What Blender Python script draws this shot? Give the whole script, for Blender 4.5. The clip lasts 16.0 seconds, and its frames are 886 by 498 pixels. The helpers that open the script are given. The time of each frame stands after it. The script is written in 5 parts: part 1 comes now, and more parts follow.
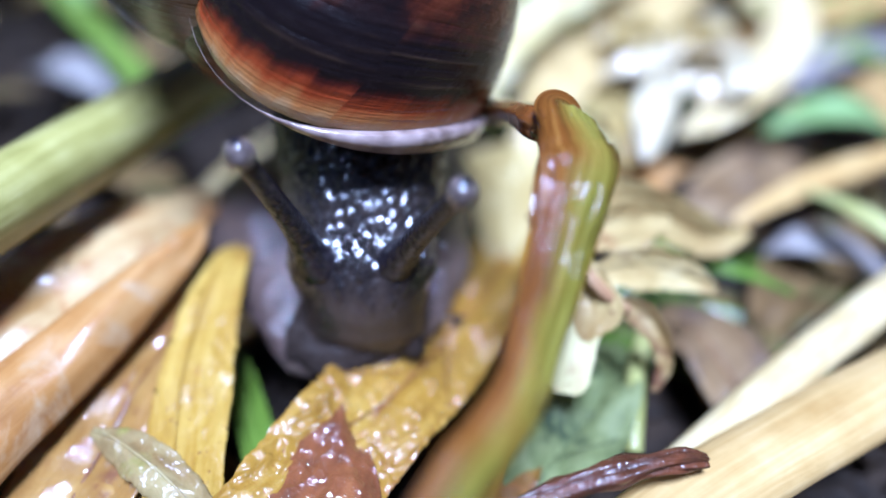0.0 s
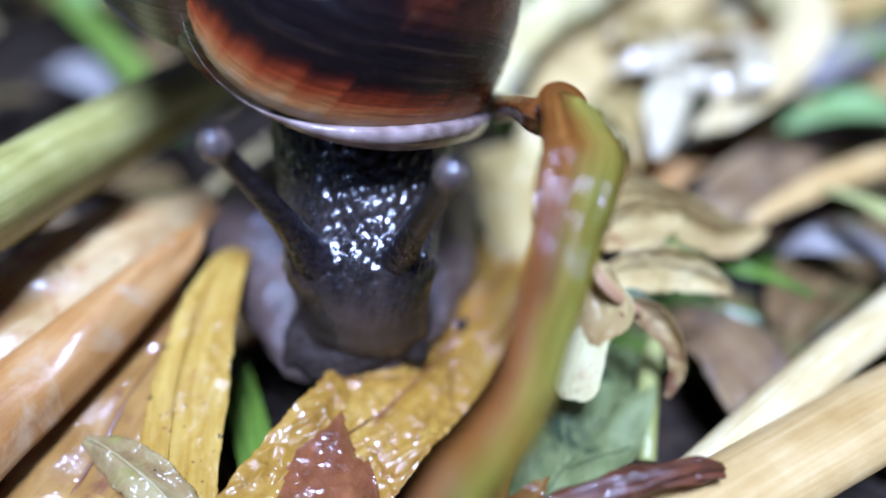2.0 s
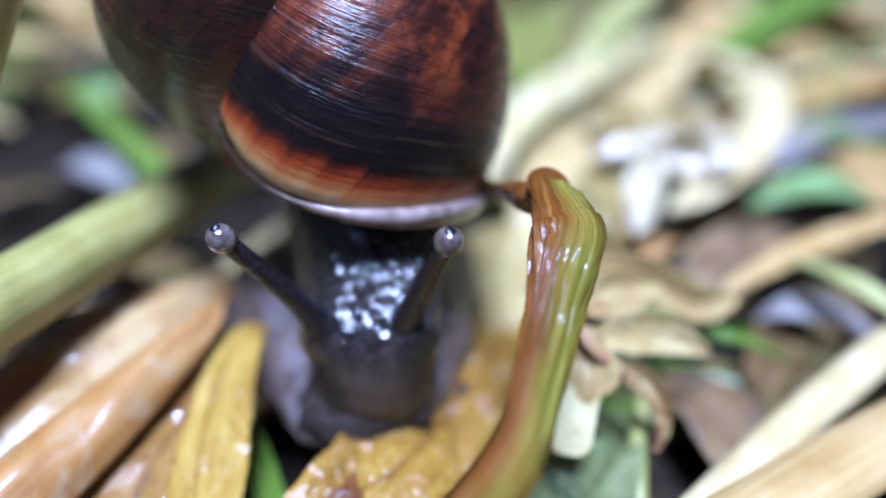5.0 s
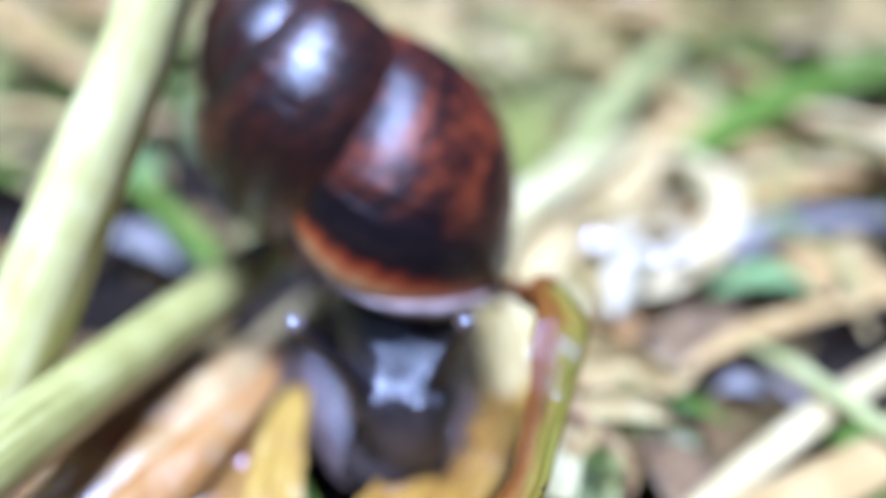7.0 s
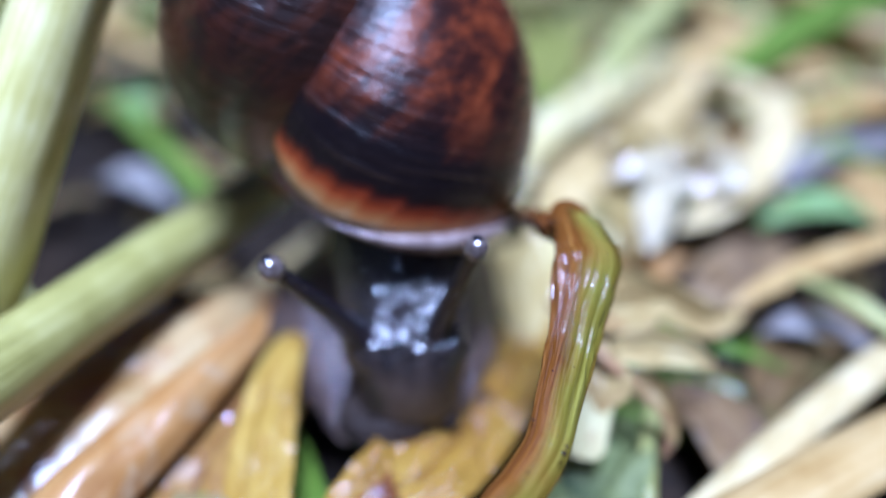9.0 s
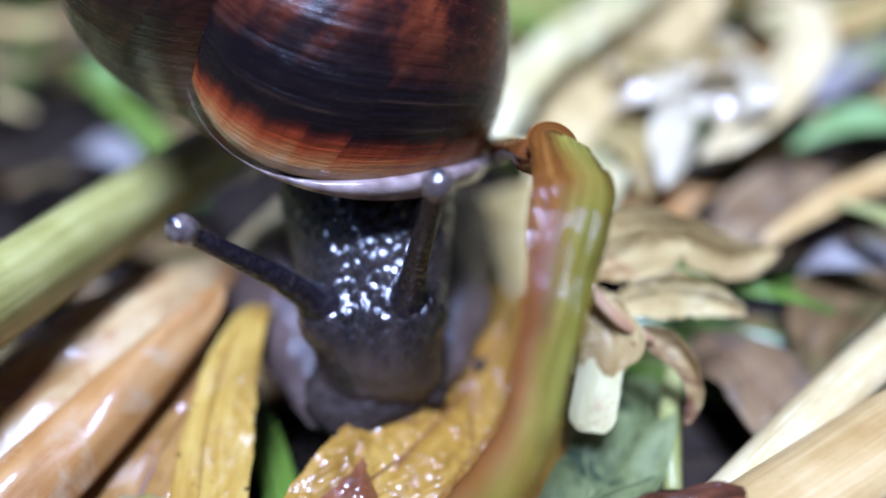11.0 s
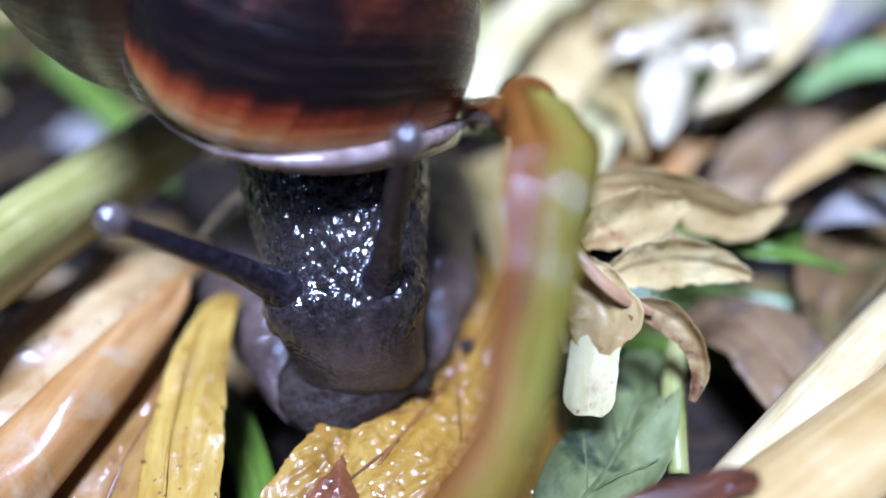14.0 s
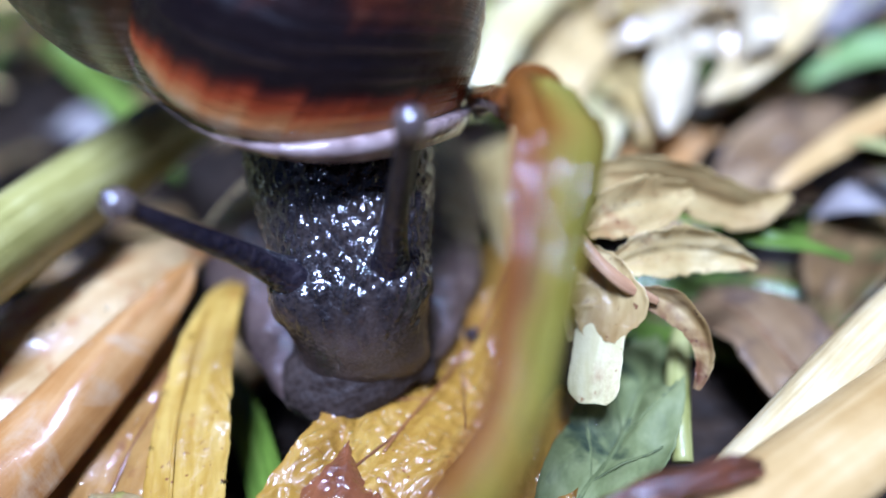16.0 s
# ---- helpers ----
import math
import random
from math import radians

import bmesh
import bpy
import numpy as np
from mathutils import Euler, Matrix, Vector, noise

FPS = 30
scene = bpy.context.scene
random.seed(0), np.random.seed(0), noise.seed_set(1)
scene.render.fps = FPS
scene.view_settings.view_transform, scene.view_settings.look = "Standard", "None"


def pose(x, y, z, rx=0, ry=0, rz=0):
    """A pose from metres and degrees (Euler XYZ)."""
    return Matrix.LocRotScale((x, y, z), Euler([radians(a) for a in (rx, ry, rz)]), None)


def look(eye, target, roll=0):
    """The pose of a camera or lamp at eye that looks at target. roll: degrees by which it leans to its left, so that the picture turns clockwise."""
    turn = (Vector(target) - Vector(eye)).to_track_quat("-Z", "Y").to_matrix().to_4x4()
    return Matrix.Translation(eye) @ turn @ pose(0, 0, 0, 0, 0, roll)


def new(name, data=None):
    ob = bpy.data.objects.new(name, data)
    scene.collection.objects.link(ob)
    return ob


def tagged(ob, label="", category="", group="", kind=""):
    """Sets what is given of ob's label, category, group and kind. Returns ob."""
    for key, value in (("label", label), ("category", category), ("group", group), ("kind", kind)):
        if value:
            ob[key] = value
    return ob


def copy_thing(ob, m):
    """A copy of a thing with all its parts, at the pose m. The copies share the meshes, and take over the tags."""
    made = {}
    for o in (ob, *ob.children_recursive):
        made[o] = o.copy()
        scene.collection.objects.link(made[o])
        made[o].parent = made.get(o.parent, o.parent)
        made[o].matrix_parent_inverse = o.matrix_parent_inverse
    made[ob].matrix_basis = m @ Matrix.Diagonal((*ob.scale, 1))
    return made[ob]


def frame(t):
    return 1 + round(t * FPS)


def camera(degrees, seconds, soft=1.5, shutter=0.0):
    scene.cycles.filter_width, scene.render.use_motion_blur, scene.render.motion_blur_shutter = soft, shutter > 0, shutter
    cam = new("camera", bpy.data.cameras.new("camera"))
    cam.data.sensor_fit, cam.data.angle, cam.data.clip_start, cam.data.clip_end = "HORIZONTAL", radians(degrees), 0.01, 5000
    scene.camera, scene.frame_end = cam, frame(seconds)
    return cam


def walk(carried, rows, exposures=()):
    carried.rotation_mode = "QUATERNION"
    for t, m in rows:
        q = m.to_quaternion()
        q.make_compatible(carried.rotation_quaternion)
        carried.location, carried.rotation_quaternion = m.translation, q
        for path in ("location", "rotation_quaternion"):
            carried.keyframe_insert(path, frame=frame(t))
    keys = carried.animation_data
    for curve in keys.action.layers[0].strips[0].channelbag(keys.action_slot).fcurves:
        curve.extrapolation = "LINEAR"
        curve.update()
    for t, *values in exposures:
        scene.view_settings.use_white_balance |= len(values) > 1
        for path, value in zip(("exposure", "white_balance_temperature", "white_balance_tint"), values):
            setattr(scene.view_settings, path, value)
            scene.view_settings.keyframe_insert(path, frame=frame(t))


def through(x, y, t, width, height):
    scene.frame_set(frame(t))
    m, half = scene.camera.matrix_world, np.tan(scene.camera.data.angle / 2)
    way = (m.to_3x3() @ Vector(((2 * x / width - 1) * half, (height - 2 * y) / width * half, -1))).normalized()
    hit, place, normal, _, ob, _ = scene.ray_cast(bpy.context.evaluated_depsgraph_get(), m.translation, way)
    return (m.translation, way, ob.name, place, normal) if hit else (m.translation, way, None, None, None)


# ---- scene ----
# All lengths below are in centimetres; CM turns them into metres.
CM = 0.01
EYE, TILT = 3.6, -42.0
cam = camera(64.3, 16.0, soft=1.8)
cam.data.dof.use_dof = True
cam.data.dof.focus_distance = 3.22 * CM
cam.data.dof.aperture_fstop = 10.8
# seconds, x right, y ahead, z up (of the first view), yaw, pitch, roll
PATH = [
    (0.0, 0.106, 0.100, -0.057, 0.466, 1.166, 0.380),
    (0.5, 0.118, 0.147, -0.073, 1.110, 1.811, 0.170),
    (1.0, 0.154, 0.226, -0.092, 1.315, 1.698, 0.654),
    (1.5, 0.158, 0.225, -0.069, 1.415, 1.448, 0.882),
    (2.0, 0.164, 0.238, -0.078, 1.607, 1.610, 0.682),
    (2.5, 0.164, 0.240, -0.081, 1.648, 1.682, 0.704),
    (3.0, 0.167, 0.227, -0.071, 1.518, 1.918, 1.082),
    (5.5, 0.095, -0.291, -0.214, 0.891, 10.326, 1.802),
    (6.0, 0.068, -0.459, -0.228, 0.810, 11.381, 1.715),
    (6.5, -0.038, -0.786, -0.203, 0.160, 11.444, 1.113),
    (7.0, -0.138, -1.249, -0.127, -0.768, 12.796, 0.608),
    (7.5, -0.162, -1.192, -0.154, -0.463, 11.939, 0.469),
    (8.0, -0.156, -1.158, -0.147, -0.723, 12.139, 0.599),
    (8.5, -0.126, -0.981, -0.142, 0.115, 11.305, 0.726),
    (9.0, 0.010, -0.555, -0.098, 1.742, 8.347, 1.045),
    (9.5, 0.135, -0.253, -0.098, 2.661, 6.782, 1.926),
    (10.0, 0.301, 0.078, -0.095, 4.175, 5.938, 3.685),
    (12.5, 0.335, 0.223, -0.102, 4.981, 4.373, 5.475),
    (13.0, 0.391, 0.417, -0.093, 5.069, 2.977, 6.576),
    (13.5, 0.422, 0.529, -0.071, 5.347, 2.786, 7.397),
    (14.0, 0.417, 0.479, -0.066, 5.147, 3.084, 7.488),
    (14.5, 0.420, 0.482, -0.070, 5.261, 2.937, 7.463),
    (15.0, 0.420, 0.463, -0.063, 5.239, 2.815, 7.477),
    (15.5, 0.423, 0.514, -0.055, 5.654, 1.596, 7.536),
    (16.0, 0.415, 0.477, -0.069, 5.514, 2.246, 7.460),
]
walk(cam, [(t, pose(0, 0, EYE * CM, TILT) @ pose(CM * x, CM * y, CM * z, 90 + pitch, roll, yaw))
           for t, x, y, z, yaw, pitch, roll in PATH],
     exposures=[(0.0, 0.85, 4350, 20), (1.0, 0.67, 4350, 20), (3.0, 0.61, 4350, 20), (5.5, 0.76, 4350, 22), (7.0, 0.97, 4320, 23), (8.2, 0.80, 4320, 23),
                (9.0, 0.58, 4320, 22), (10.2, 0.58, 4400, 23), (13.0, 0.69, 4400, 23), (16.0, 0.70, 4400, 23)])

# ---- daylight: thin bright cloud, light from high up ----
SUN_UP, SUN_SIDE = 76.0, 170.0
sky_world = bpy.data.worlds.new("daylight")
scene.world = sky_world
sky_world.use_nodes = True
wn = sky_world.node_tree
sky = wn.nodes.new("ShaderNodeTexSky")
sky.sky_type, sky.sun_disc = "NISHITA", False
sky.sun_elevation, sky.sun_rotation = radians(SUN_UP), radians(SUN_SIDE)
sky.air_density, sky.dust_density, sky.ozone_density = 1.0, 3.0, 1.0
wn.links.new(sky.outputs[0], wn.nodes["Background"].inputs[0])
wn.nodes["Background"].inputs[1].default_value = 0.006
sun = new("sun", bpy.data.lights.new("sun", "SUN"))
sun.data.energy, sun.data.angle, sun.data.color = 5.3, radians(18), (1.0, 0.98, 0.96)
sun.matrix_world = look((0, 0, 0), (-math.sin(radians(SUN_SIDE)) * math.cos(radians(SUN_UP)),
                                    -math.cos(radians(SUN_SIDE)) * math.cos(radians(SUN_UP)),
                                    -math.sin(radians(SUN_UP))))


# ---- materials ----
def node(nt, kind, **sets):
    n = nt.nodes.new("ShaderNode" + kind)
    for key, value in sets.items():
        n.inputs[key.replace("_", " ")].default_value = value
    return n


def ramp(nt, source, stops):
    n = nt.nodes.new("ShaderNodeValToRGB")
    n.color_ramp.elements[0].position, n.color_ramp.elements[0].color = stops[0][0], (*stops[0][1], 1)
    n.color_ramp.elements[1].position, n.color_ramp.elements[1].color = stops[-1][0], (*stops[-1][1], 1)
    for pos, colour in stops[1:-1]:
        n.color_ramp.elements.new(pos).color = (*colour, 1)
    nt.links.new(source, n.inputs[0])
    return n.outputs[0]


def blend(nt, factor, a, b, mode="MIX"):
    n = nt.nodes.new("ShaderNodeMix")
    n.data_type, n.blend_type = "RGBA", mode
    for socket, value in ((n.inputs[0], factor), (n.inputs[6], a), (n.inputs[7], b)):
        if isinstance(value, bpy.types.NodeSocket):
            nt.links.new(value, socket)
        else:
            socket.default_value = value if isinstance(value, (int, float)) else (*value, 1)
    return n.outputs[2]


def coords(nt, kind, stretch):
    tc = nt.nodes.new("ShaderNodeTexCoord")
    m = nt.nodes.new("ShaderNodeMapping")
    m.inputs["Scale"].default_value = stretch
    nt.links.new(tc.outputs[kind], m.inputs[0])
    return m.outputs[0]


def noise_of(nt, vec, scale, detail=4.0, rough=0.55, distort=0.0):
    n = node(nt, "TexNoise", Scale=scale, Detail=detail, Roughness=rough, Distortion=distort)
    nt.links.new(vec, n.inputs[0])
    return n.outputs[0]


def number(nt, op, a, b=0.0):
    n = nt.nodes.new("ShaderNodeMath")
    n.operation = op
    for socket, value in zip(n.inputs, (a, b)):
        if isinstance(value, bpy.types.NodeSocket):
            nt.links.new(value, socket)
        else:
            socket.default_value = value
    return n.outputs[0]


def begin(name):
    m = bpy.data.materials.new(name)
    m.use_nodes = True
    return m, m.node_tree, m.node_tree.nodes["Principled BSDF"]


def bump(nt, bsdf, height, strength, distance):
    n = node(nt, "Bump", Strength=strength, Distance=distance * CM)
    nt.links.new(height, n.inputs["Height"])
    nt.links.new(n.outputs[0], bsdf.inputs["Normal"])
    return n


def plant(name, colours, streak=(34.0, 2.2), blotch=None, blotch_at=(0.55, 0.7), rough=(0.3, 0.55), coat=0.3, relief=0.5,
          through=0.25, grain=0.012, vary=0.18, speck=None, fine_scale=22.0, coat_rough=0.12, film=0.0, film_scale=20.0, film_at=(0.40, 0.58)):
    """Leaf, straw or stem: streaks along the fibre (UV in centimetres), blotches, a wet coat and light passing through."""
    m, nt, b = begin(name)
    colours = [(r, g * 0.97, q * 0.8) for r, g, q in colours]
    uv = coords(nt, "UV", (streak[0], streak[1], 1))
    uv1 = coords(nt, "UV", (1, 1, 1))
    info = nt.nodes.new("ShaderNodeObjectInfo")
    fibre = noise_of(nt, uv, 1.0, 5.0, 0.6, 0.3)
    wide = noise_of(nt, uv1, 2.3, 4.0, 0.6)
    both = number(nt, "ADD", number(nt, "MULTIPLY", fibre, 0.55), number(nt, "MULTIPLY", wide, 0.45))
    both = number(nt, "ADD", both, number(nt, "MULTIPLY", number(nt, "SUBTRACT", info.outputs["Random"], 0.5), vary))
    n = len(colours)
    base = ramp(nt, both, [(0.32 + 0.36 * i / (n - 1), c) for i, c in enumerate(colours)])
    if blotch:
        spots = noise_of(nt, uv1, 3.2, 5.0, 0.62, 0.5)
        base = blend(nt, ramp(nt, spots, [(blotch_at[0], (0, 0, 0)), (blotch_at[1], (1, 1, 1))]), base, blotch)
    if speck:
        dots = noise_of(nt, uv1, 26.0, 2.0, 0.5)
        base = blend(nt, ramp(nt, dots, [(0.66, (0, 0, 0)), (0.72, (1, 1, 1))]), base, speck)
    nt.links.new(base, b.inputs["Base Color"])
    r = ramp(nt, noise_of(nt, uv1, 5.0), [(0.35, (rough[0],) * 3), (0.65, (rough[1],) * 3)])
    nt.links.new(r, b.inputs["Roughness"])
    b.inputs["Coat Weight"].default_value, b.inputs["Coat Roughness"].default_value = coat, coat_rough
    b.inputs["Specular IOR Level"].default_value = 0.3
    fine = noise_of(nt, uv1, fine_scale, 3.0, 0.6)
    height = number(nt, "ADD", number(nt, "MULTIPLY", fibre, 0.7), number(nt, "MULTIPLY", fine, 0.5))
    bn = bump(nt, b, height, relief, grain)
    nt.links.new(bn.outputs[0], b.inputs["Coat Normal"])
    if film:
        wet = noise_of(nt, uv1, 2.6, 3.0, 0.6, 0.4)
        nt.links.new(ramp(nt, wet, [(film_at[0], (0.12,) * 3), (film_at[1], (1.0,) * 3)]), b.inputs["Coat Weight"])
        b.inputs["Coat IOR"].default_value = 1.8
        fn = node(nt, "Bump", Strength=1.0, Distance=film * CM)
        nt.links.new(noise_of(nt, uv1, film_scale, 2.0, 0.5, 0.6), fn.inputs["Height"])
        nt.links.new(fn.outputs[0], b.inputs["Coat Normal"])
    if through:
        t = nt.nodes.new("ShaderNodeBsdfTranslucent")
        nt.links.new(base, t.inputs[0])
        mix = nt.nodes.new("ShaderNodeMixShader")
        mix.inputs[0].default_value = through
        nt.links.new(b.outputs[0], mix.inputs[1])
        nt.links.new(t.outputs[0], mix.inputs[2])
        nt.links.new(mix.outputs[0], nt.nodes["Material Output"].inputs[0])
    return m


STRAW = plant("straw", [(0.46, 0.30, 0.11), (0.60, 0.43, 0.19), (0.72, 0.57, 0.32)], streak=(20.0, 0.8), coat=0.25)
PALE_STRAW = plant("pale_straw", [(0.44, 0.32, 0.13), (0.66, 0.53, 0.28), (0.80, 0.72, 0.50)], coat=0.25)
TAN_LEAF = plant("tan_leaf", [(0.32, 0.17, 0.05), (0.50, 0.32, 0.12), (0.68, 0.52, 0.27)], blotch=(0.36, 0.16, 0.06), streak=(7, 1.0), coat=0.8,
                 rough=(0.25, 0.4), relief=0.35)
# palest tone is whitened to carry the white highlight on the folded leaf
PALE_TAN = plant("pale_tan_leaf", [(0.42, 0.25, 0.09), (0.64, 0.49, 0.27), (0.80, 0.70, 0.52)], blotch=(0.42, 0.20, 0.06), blotch_at=(0.50, 0.62),
                 streak=(5, 1.0), coat=0.9, rough=(0.3, 0.45), relief=0.4, film=0.02, film_scale=5.0, coat_rough=0.24)
ORANGE_TAN = plant("orange_tan_leaf", [(0.28, 0.12, 0.03), (0.44, 0.23, 0.07), (0.56, 0.35, 0.15)], blotch=(0.52, 0.36, 0.18), blotch_at=(0.5, 0.65),
                   streak=(14, 1.0), coat=0.5, rough=(0.35, 0.5), relief=0.35)
YELLOW_LEAF = plant("yellow_leaf", [(0.22, 0.105, 0.010), (0.40, 0.23, 0.028), (0.56, 0.38, 0.085)], streak=(12, 1.6),
                    blotch=(0.36, 0.15, 0.03), blotch_at=(0.6, 0.75), speck=(0.25, 0.10, 0.02), coat=1.0, rough=(0.3, 0.5),
                    relief=0.6, grain=0.03, fine_scale=13.0, coat_rough=0.17, film=0.026, film_scale=20.0, film_at=(0.27, 0.42))
BROWN_PATCH = plant("brown_leaf", [(0.10, 0.034, 0.014), (0.22, 0.080, 0.030), (0.36, 0.16, 0.065)], streak=(8, 3), coat=1.0,
                    rough=(0.25, 0.4), relief=0.7, grain=0.03, through=0.1, fine_scale=15.0, coat_rough=0.06, film=0.03, film_scale=18.0, film_at=(0.24, 0.38))
CREAM_SEPAL = plant("cream_sepal", [(0.34, 0.23, 0.08), (0.50, 0.39, 0.16), (0.66, 0.57, 0.32)], streak=(10, 2), blotch=(0.38, 0.20, 0.07),
                    blotch_at=(0.62, 0.75), coat=0.35, through=0.3)
YELLOW_CREAM = plant("yellow_cream_leaf", [(0.50, 0.42, 0.15), (0.72, 0.64, 0.34), (0.84, 0.80, 0.58)], streak=(9, 1.5), blotch=(0.50, 0.34, 0.12),
                     blotch_at=(0.6, 0.72), coat=1.0, rough=(0.25, 0.45), relief=0.4, through=0.35, film=0.05, film_scale=3.0)
PALE_GREEN_SEPAL = plant("pale_green_sepal", [(0.42, 0.37, 0.17), (0.60, 0.55, 0.30), (0.72, 0.67, 0.43)], streak=(10, 2), blotch=(0.46, 0.32, 0.15), speck=(0.4, 0.25, 0.1), coat=0.0, rough=(0.5, 0.7), relief=0.9, grain=0.02)
GREEN_BLADE = plant("green_blade", [(0.08, 0.13, 0.015), (0.16, 0.26, 0.03), (0.28, 0.38, 0.08)], coat=0.3, through=0.35)
LIME_BLADE = plant("lime_blade", [(0.30, 0.31, 0.08), (0.48, 0.48, 0.19), (0.66, 0.66, 0.38)], coat=0.3, through=0.3)
GREY_GREEN = plant("grey_green_leaf", [(0.06, 0.075, 0.024), (0.175, 0.205, 0.08), (0.32, 0.35, 0.17)], streak=(7, 4), blotch=(0.03, 0.045, 0.02),
                   coat=0.0, rough=(0.55, 0.8), relief=0.5)
UPRIGHT = plant("upright_stalk", [(0.42, 0.38, 0.09), (0.60, 0.56, 0.22), (0.78, 0.75, 0.42)], streak=(20, 1.0), coat=0.3, through=0.0)
GREEN_STALK = plant("green_stalk", [(0.22, 0.21, 0.05), (0.36, 0.34, 0.11), (0.50, 0.48, 0.22)], streak=(22, 1.2), coat=0.8, coat_rough=0.3, through=0.0)
BROWN_STEM = plant("wet_stem", [(0.09, 0.025, 0.006), (0.19, 0.07, 0.015), (0.30, 0.15, 0.04)], streak=(16, 0.8), coat=1.0, rough=(0.15, 0.3),
                   relief=0.6, grain=0.02, through=0.0)


OLIVE_LEAF = plant("olive_leaf", [(0.16, 0.17, 0.03), (0.30, 0.31, 0.08), (0.44, 0.44, 0.16)], streak=(8, 1.5), coat=0.4, through=0.3)
DULL_LEAF = plant("dull_leaf", [(0.085, 0.052, 0.022), (0.18, 0.115, 0.050), (0.31, 0.21, 0.10)], streak=(8, 2), blotch=(0.11, 0.11, 0.035), blotch_at=(0.5, 0.65), coat=0.0)
TAN_SEPAL = plant("tan_sepal", [(0.36, 0.24, 0.09), (0.56, 0.44, 0.20), (0.76, 0.67, 0.42)], streak=(10, 2), blotch=(0.33, 0.15, 0.05), blotch_at=(0.58, 0.72), speck=(0.2, 0.09, 0.03),
                  coat=0.12, rough=(0.45, 0.6), relief=0.6, through=0.3)
DULL_PINK = plant("dull_pink_leaf", [(0.17, 0.105, 0.055), (0.29, 0.20, 0.11), (0.42, 0.31, 0.19)], streak=(8, 2), blotch=(0.12, 0.08, 0.05), blotch_at=(0.5, 0.65), coat=0.2)
WET_TAN = plant("wet_tan_leaf", [(0.20, 0.095, 0.02), (0.34, 0.19, 0.05), (0.48, 0.31, 0.10)], streak=(8, 2), blotch=(0.20, 0.08, 0.03), coat=1.0, rough=(0.3, 0.45), relief=0.5,
                coat_rough=0.1, film=0.025, film_scale=12.0)
RUSTY_SEPAL = plant("rusty_sepal", [(0.15, 0.085, 0.025), (0.31, 0.21, 0.08), (0.52, 0.42, 0.22)], streak=(9, 3), blotch=(0.14, 0.06, 0.025), blotch_at=(0.45, 0.6), speck=(0.08, 0.03, 0.015), coat=0.2,
                    rough=(0.35, 0.5), relief=0.6, through=0.2)
BROWN_STALK = plant("red_tan_stalk", [(0.24, 0.13, 0.07), (0.38, 0.23, 0.13), (0.52, 0.36, 0.23)], streak=(16, 2), coat=0.4, through=0.0)
# brown-olive leaf; the pale tone adds its silvery highlights to the colour
SILVERY = plant("silvery_leaf", [(0.26, 0.16, 0.06), (0.42, 0.34, 0.17), (0.60, 0.56, 0.40)], streak=(5, 1.5), blotch=(0.34, 0.31, 0.07), coat=1.0, rough=(0.25, 0.4), relief=0.6,
                coat_rough=0.2, film=0.05, film_scale=14.0, film_at=(0.25, 0.40))
YELLOW_STRIP = plant("yellow_strip", [(0.24, 0.12, 0.012), (0.42, 0.26, 0.035), (0.57, 0.41, 0.10)], streak=(12, 1.6), blotch=(0.34, 0.14, 0.03), blotch_at=(0.6, 0.75), speck=(0.22, 0.09, 0.02),
                     coat=0.45, rough=(0.3, 0.5), relief=0.6, grain=0.025, fine_scale=13.0, coat_rough=0.12)
WHITE_PETAL = plant("white_petal", [(0.50, 0.40, 0.24), (0.70, 0.62, 0.46), (0.84, 0.79, 0.66)], streak=(9, 2), blotch=(0.55, 0.40, 0.20), blotch_at=(0.62, 0.74), coat=0.9,
                    rough=(0.3, 0.5), relief=0.5, through=0.3, film=0.03, film_scale=5.0)
GREY_LEAF = plant("grey_leaf", [(0.16, 0.14, 0.15), (0.30, 0.28, 0.31), (0.46, 0.44, 0.48)], streak=(6, 1.2), coat=0.6, rough=(0.3, 0.5), through=0.1)
MINT_LEAF = plant("mint_leaf", [(0.16, 0.27, 0.08), (0.30, 0.44, 0.18), (0.52, 0.62, 0.40)], streak=(9, 2), coat=0.7, through=0.3)


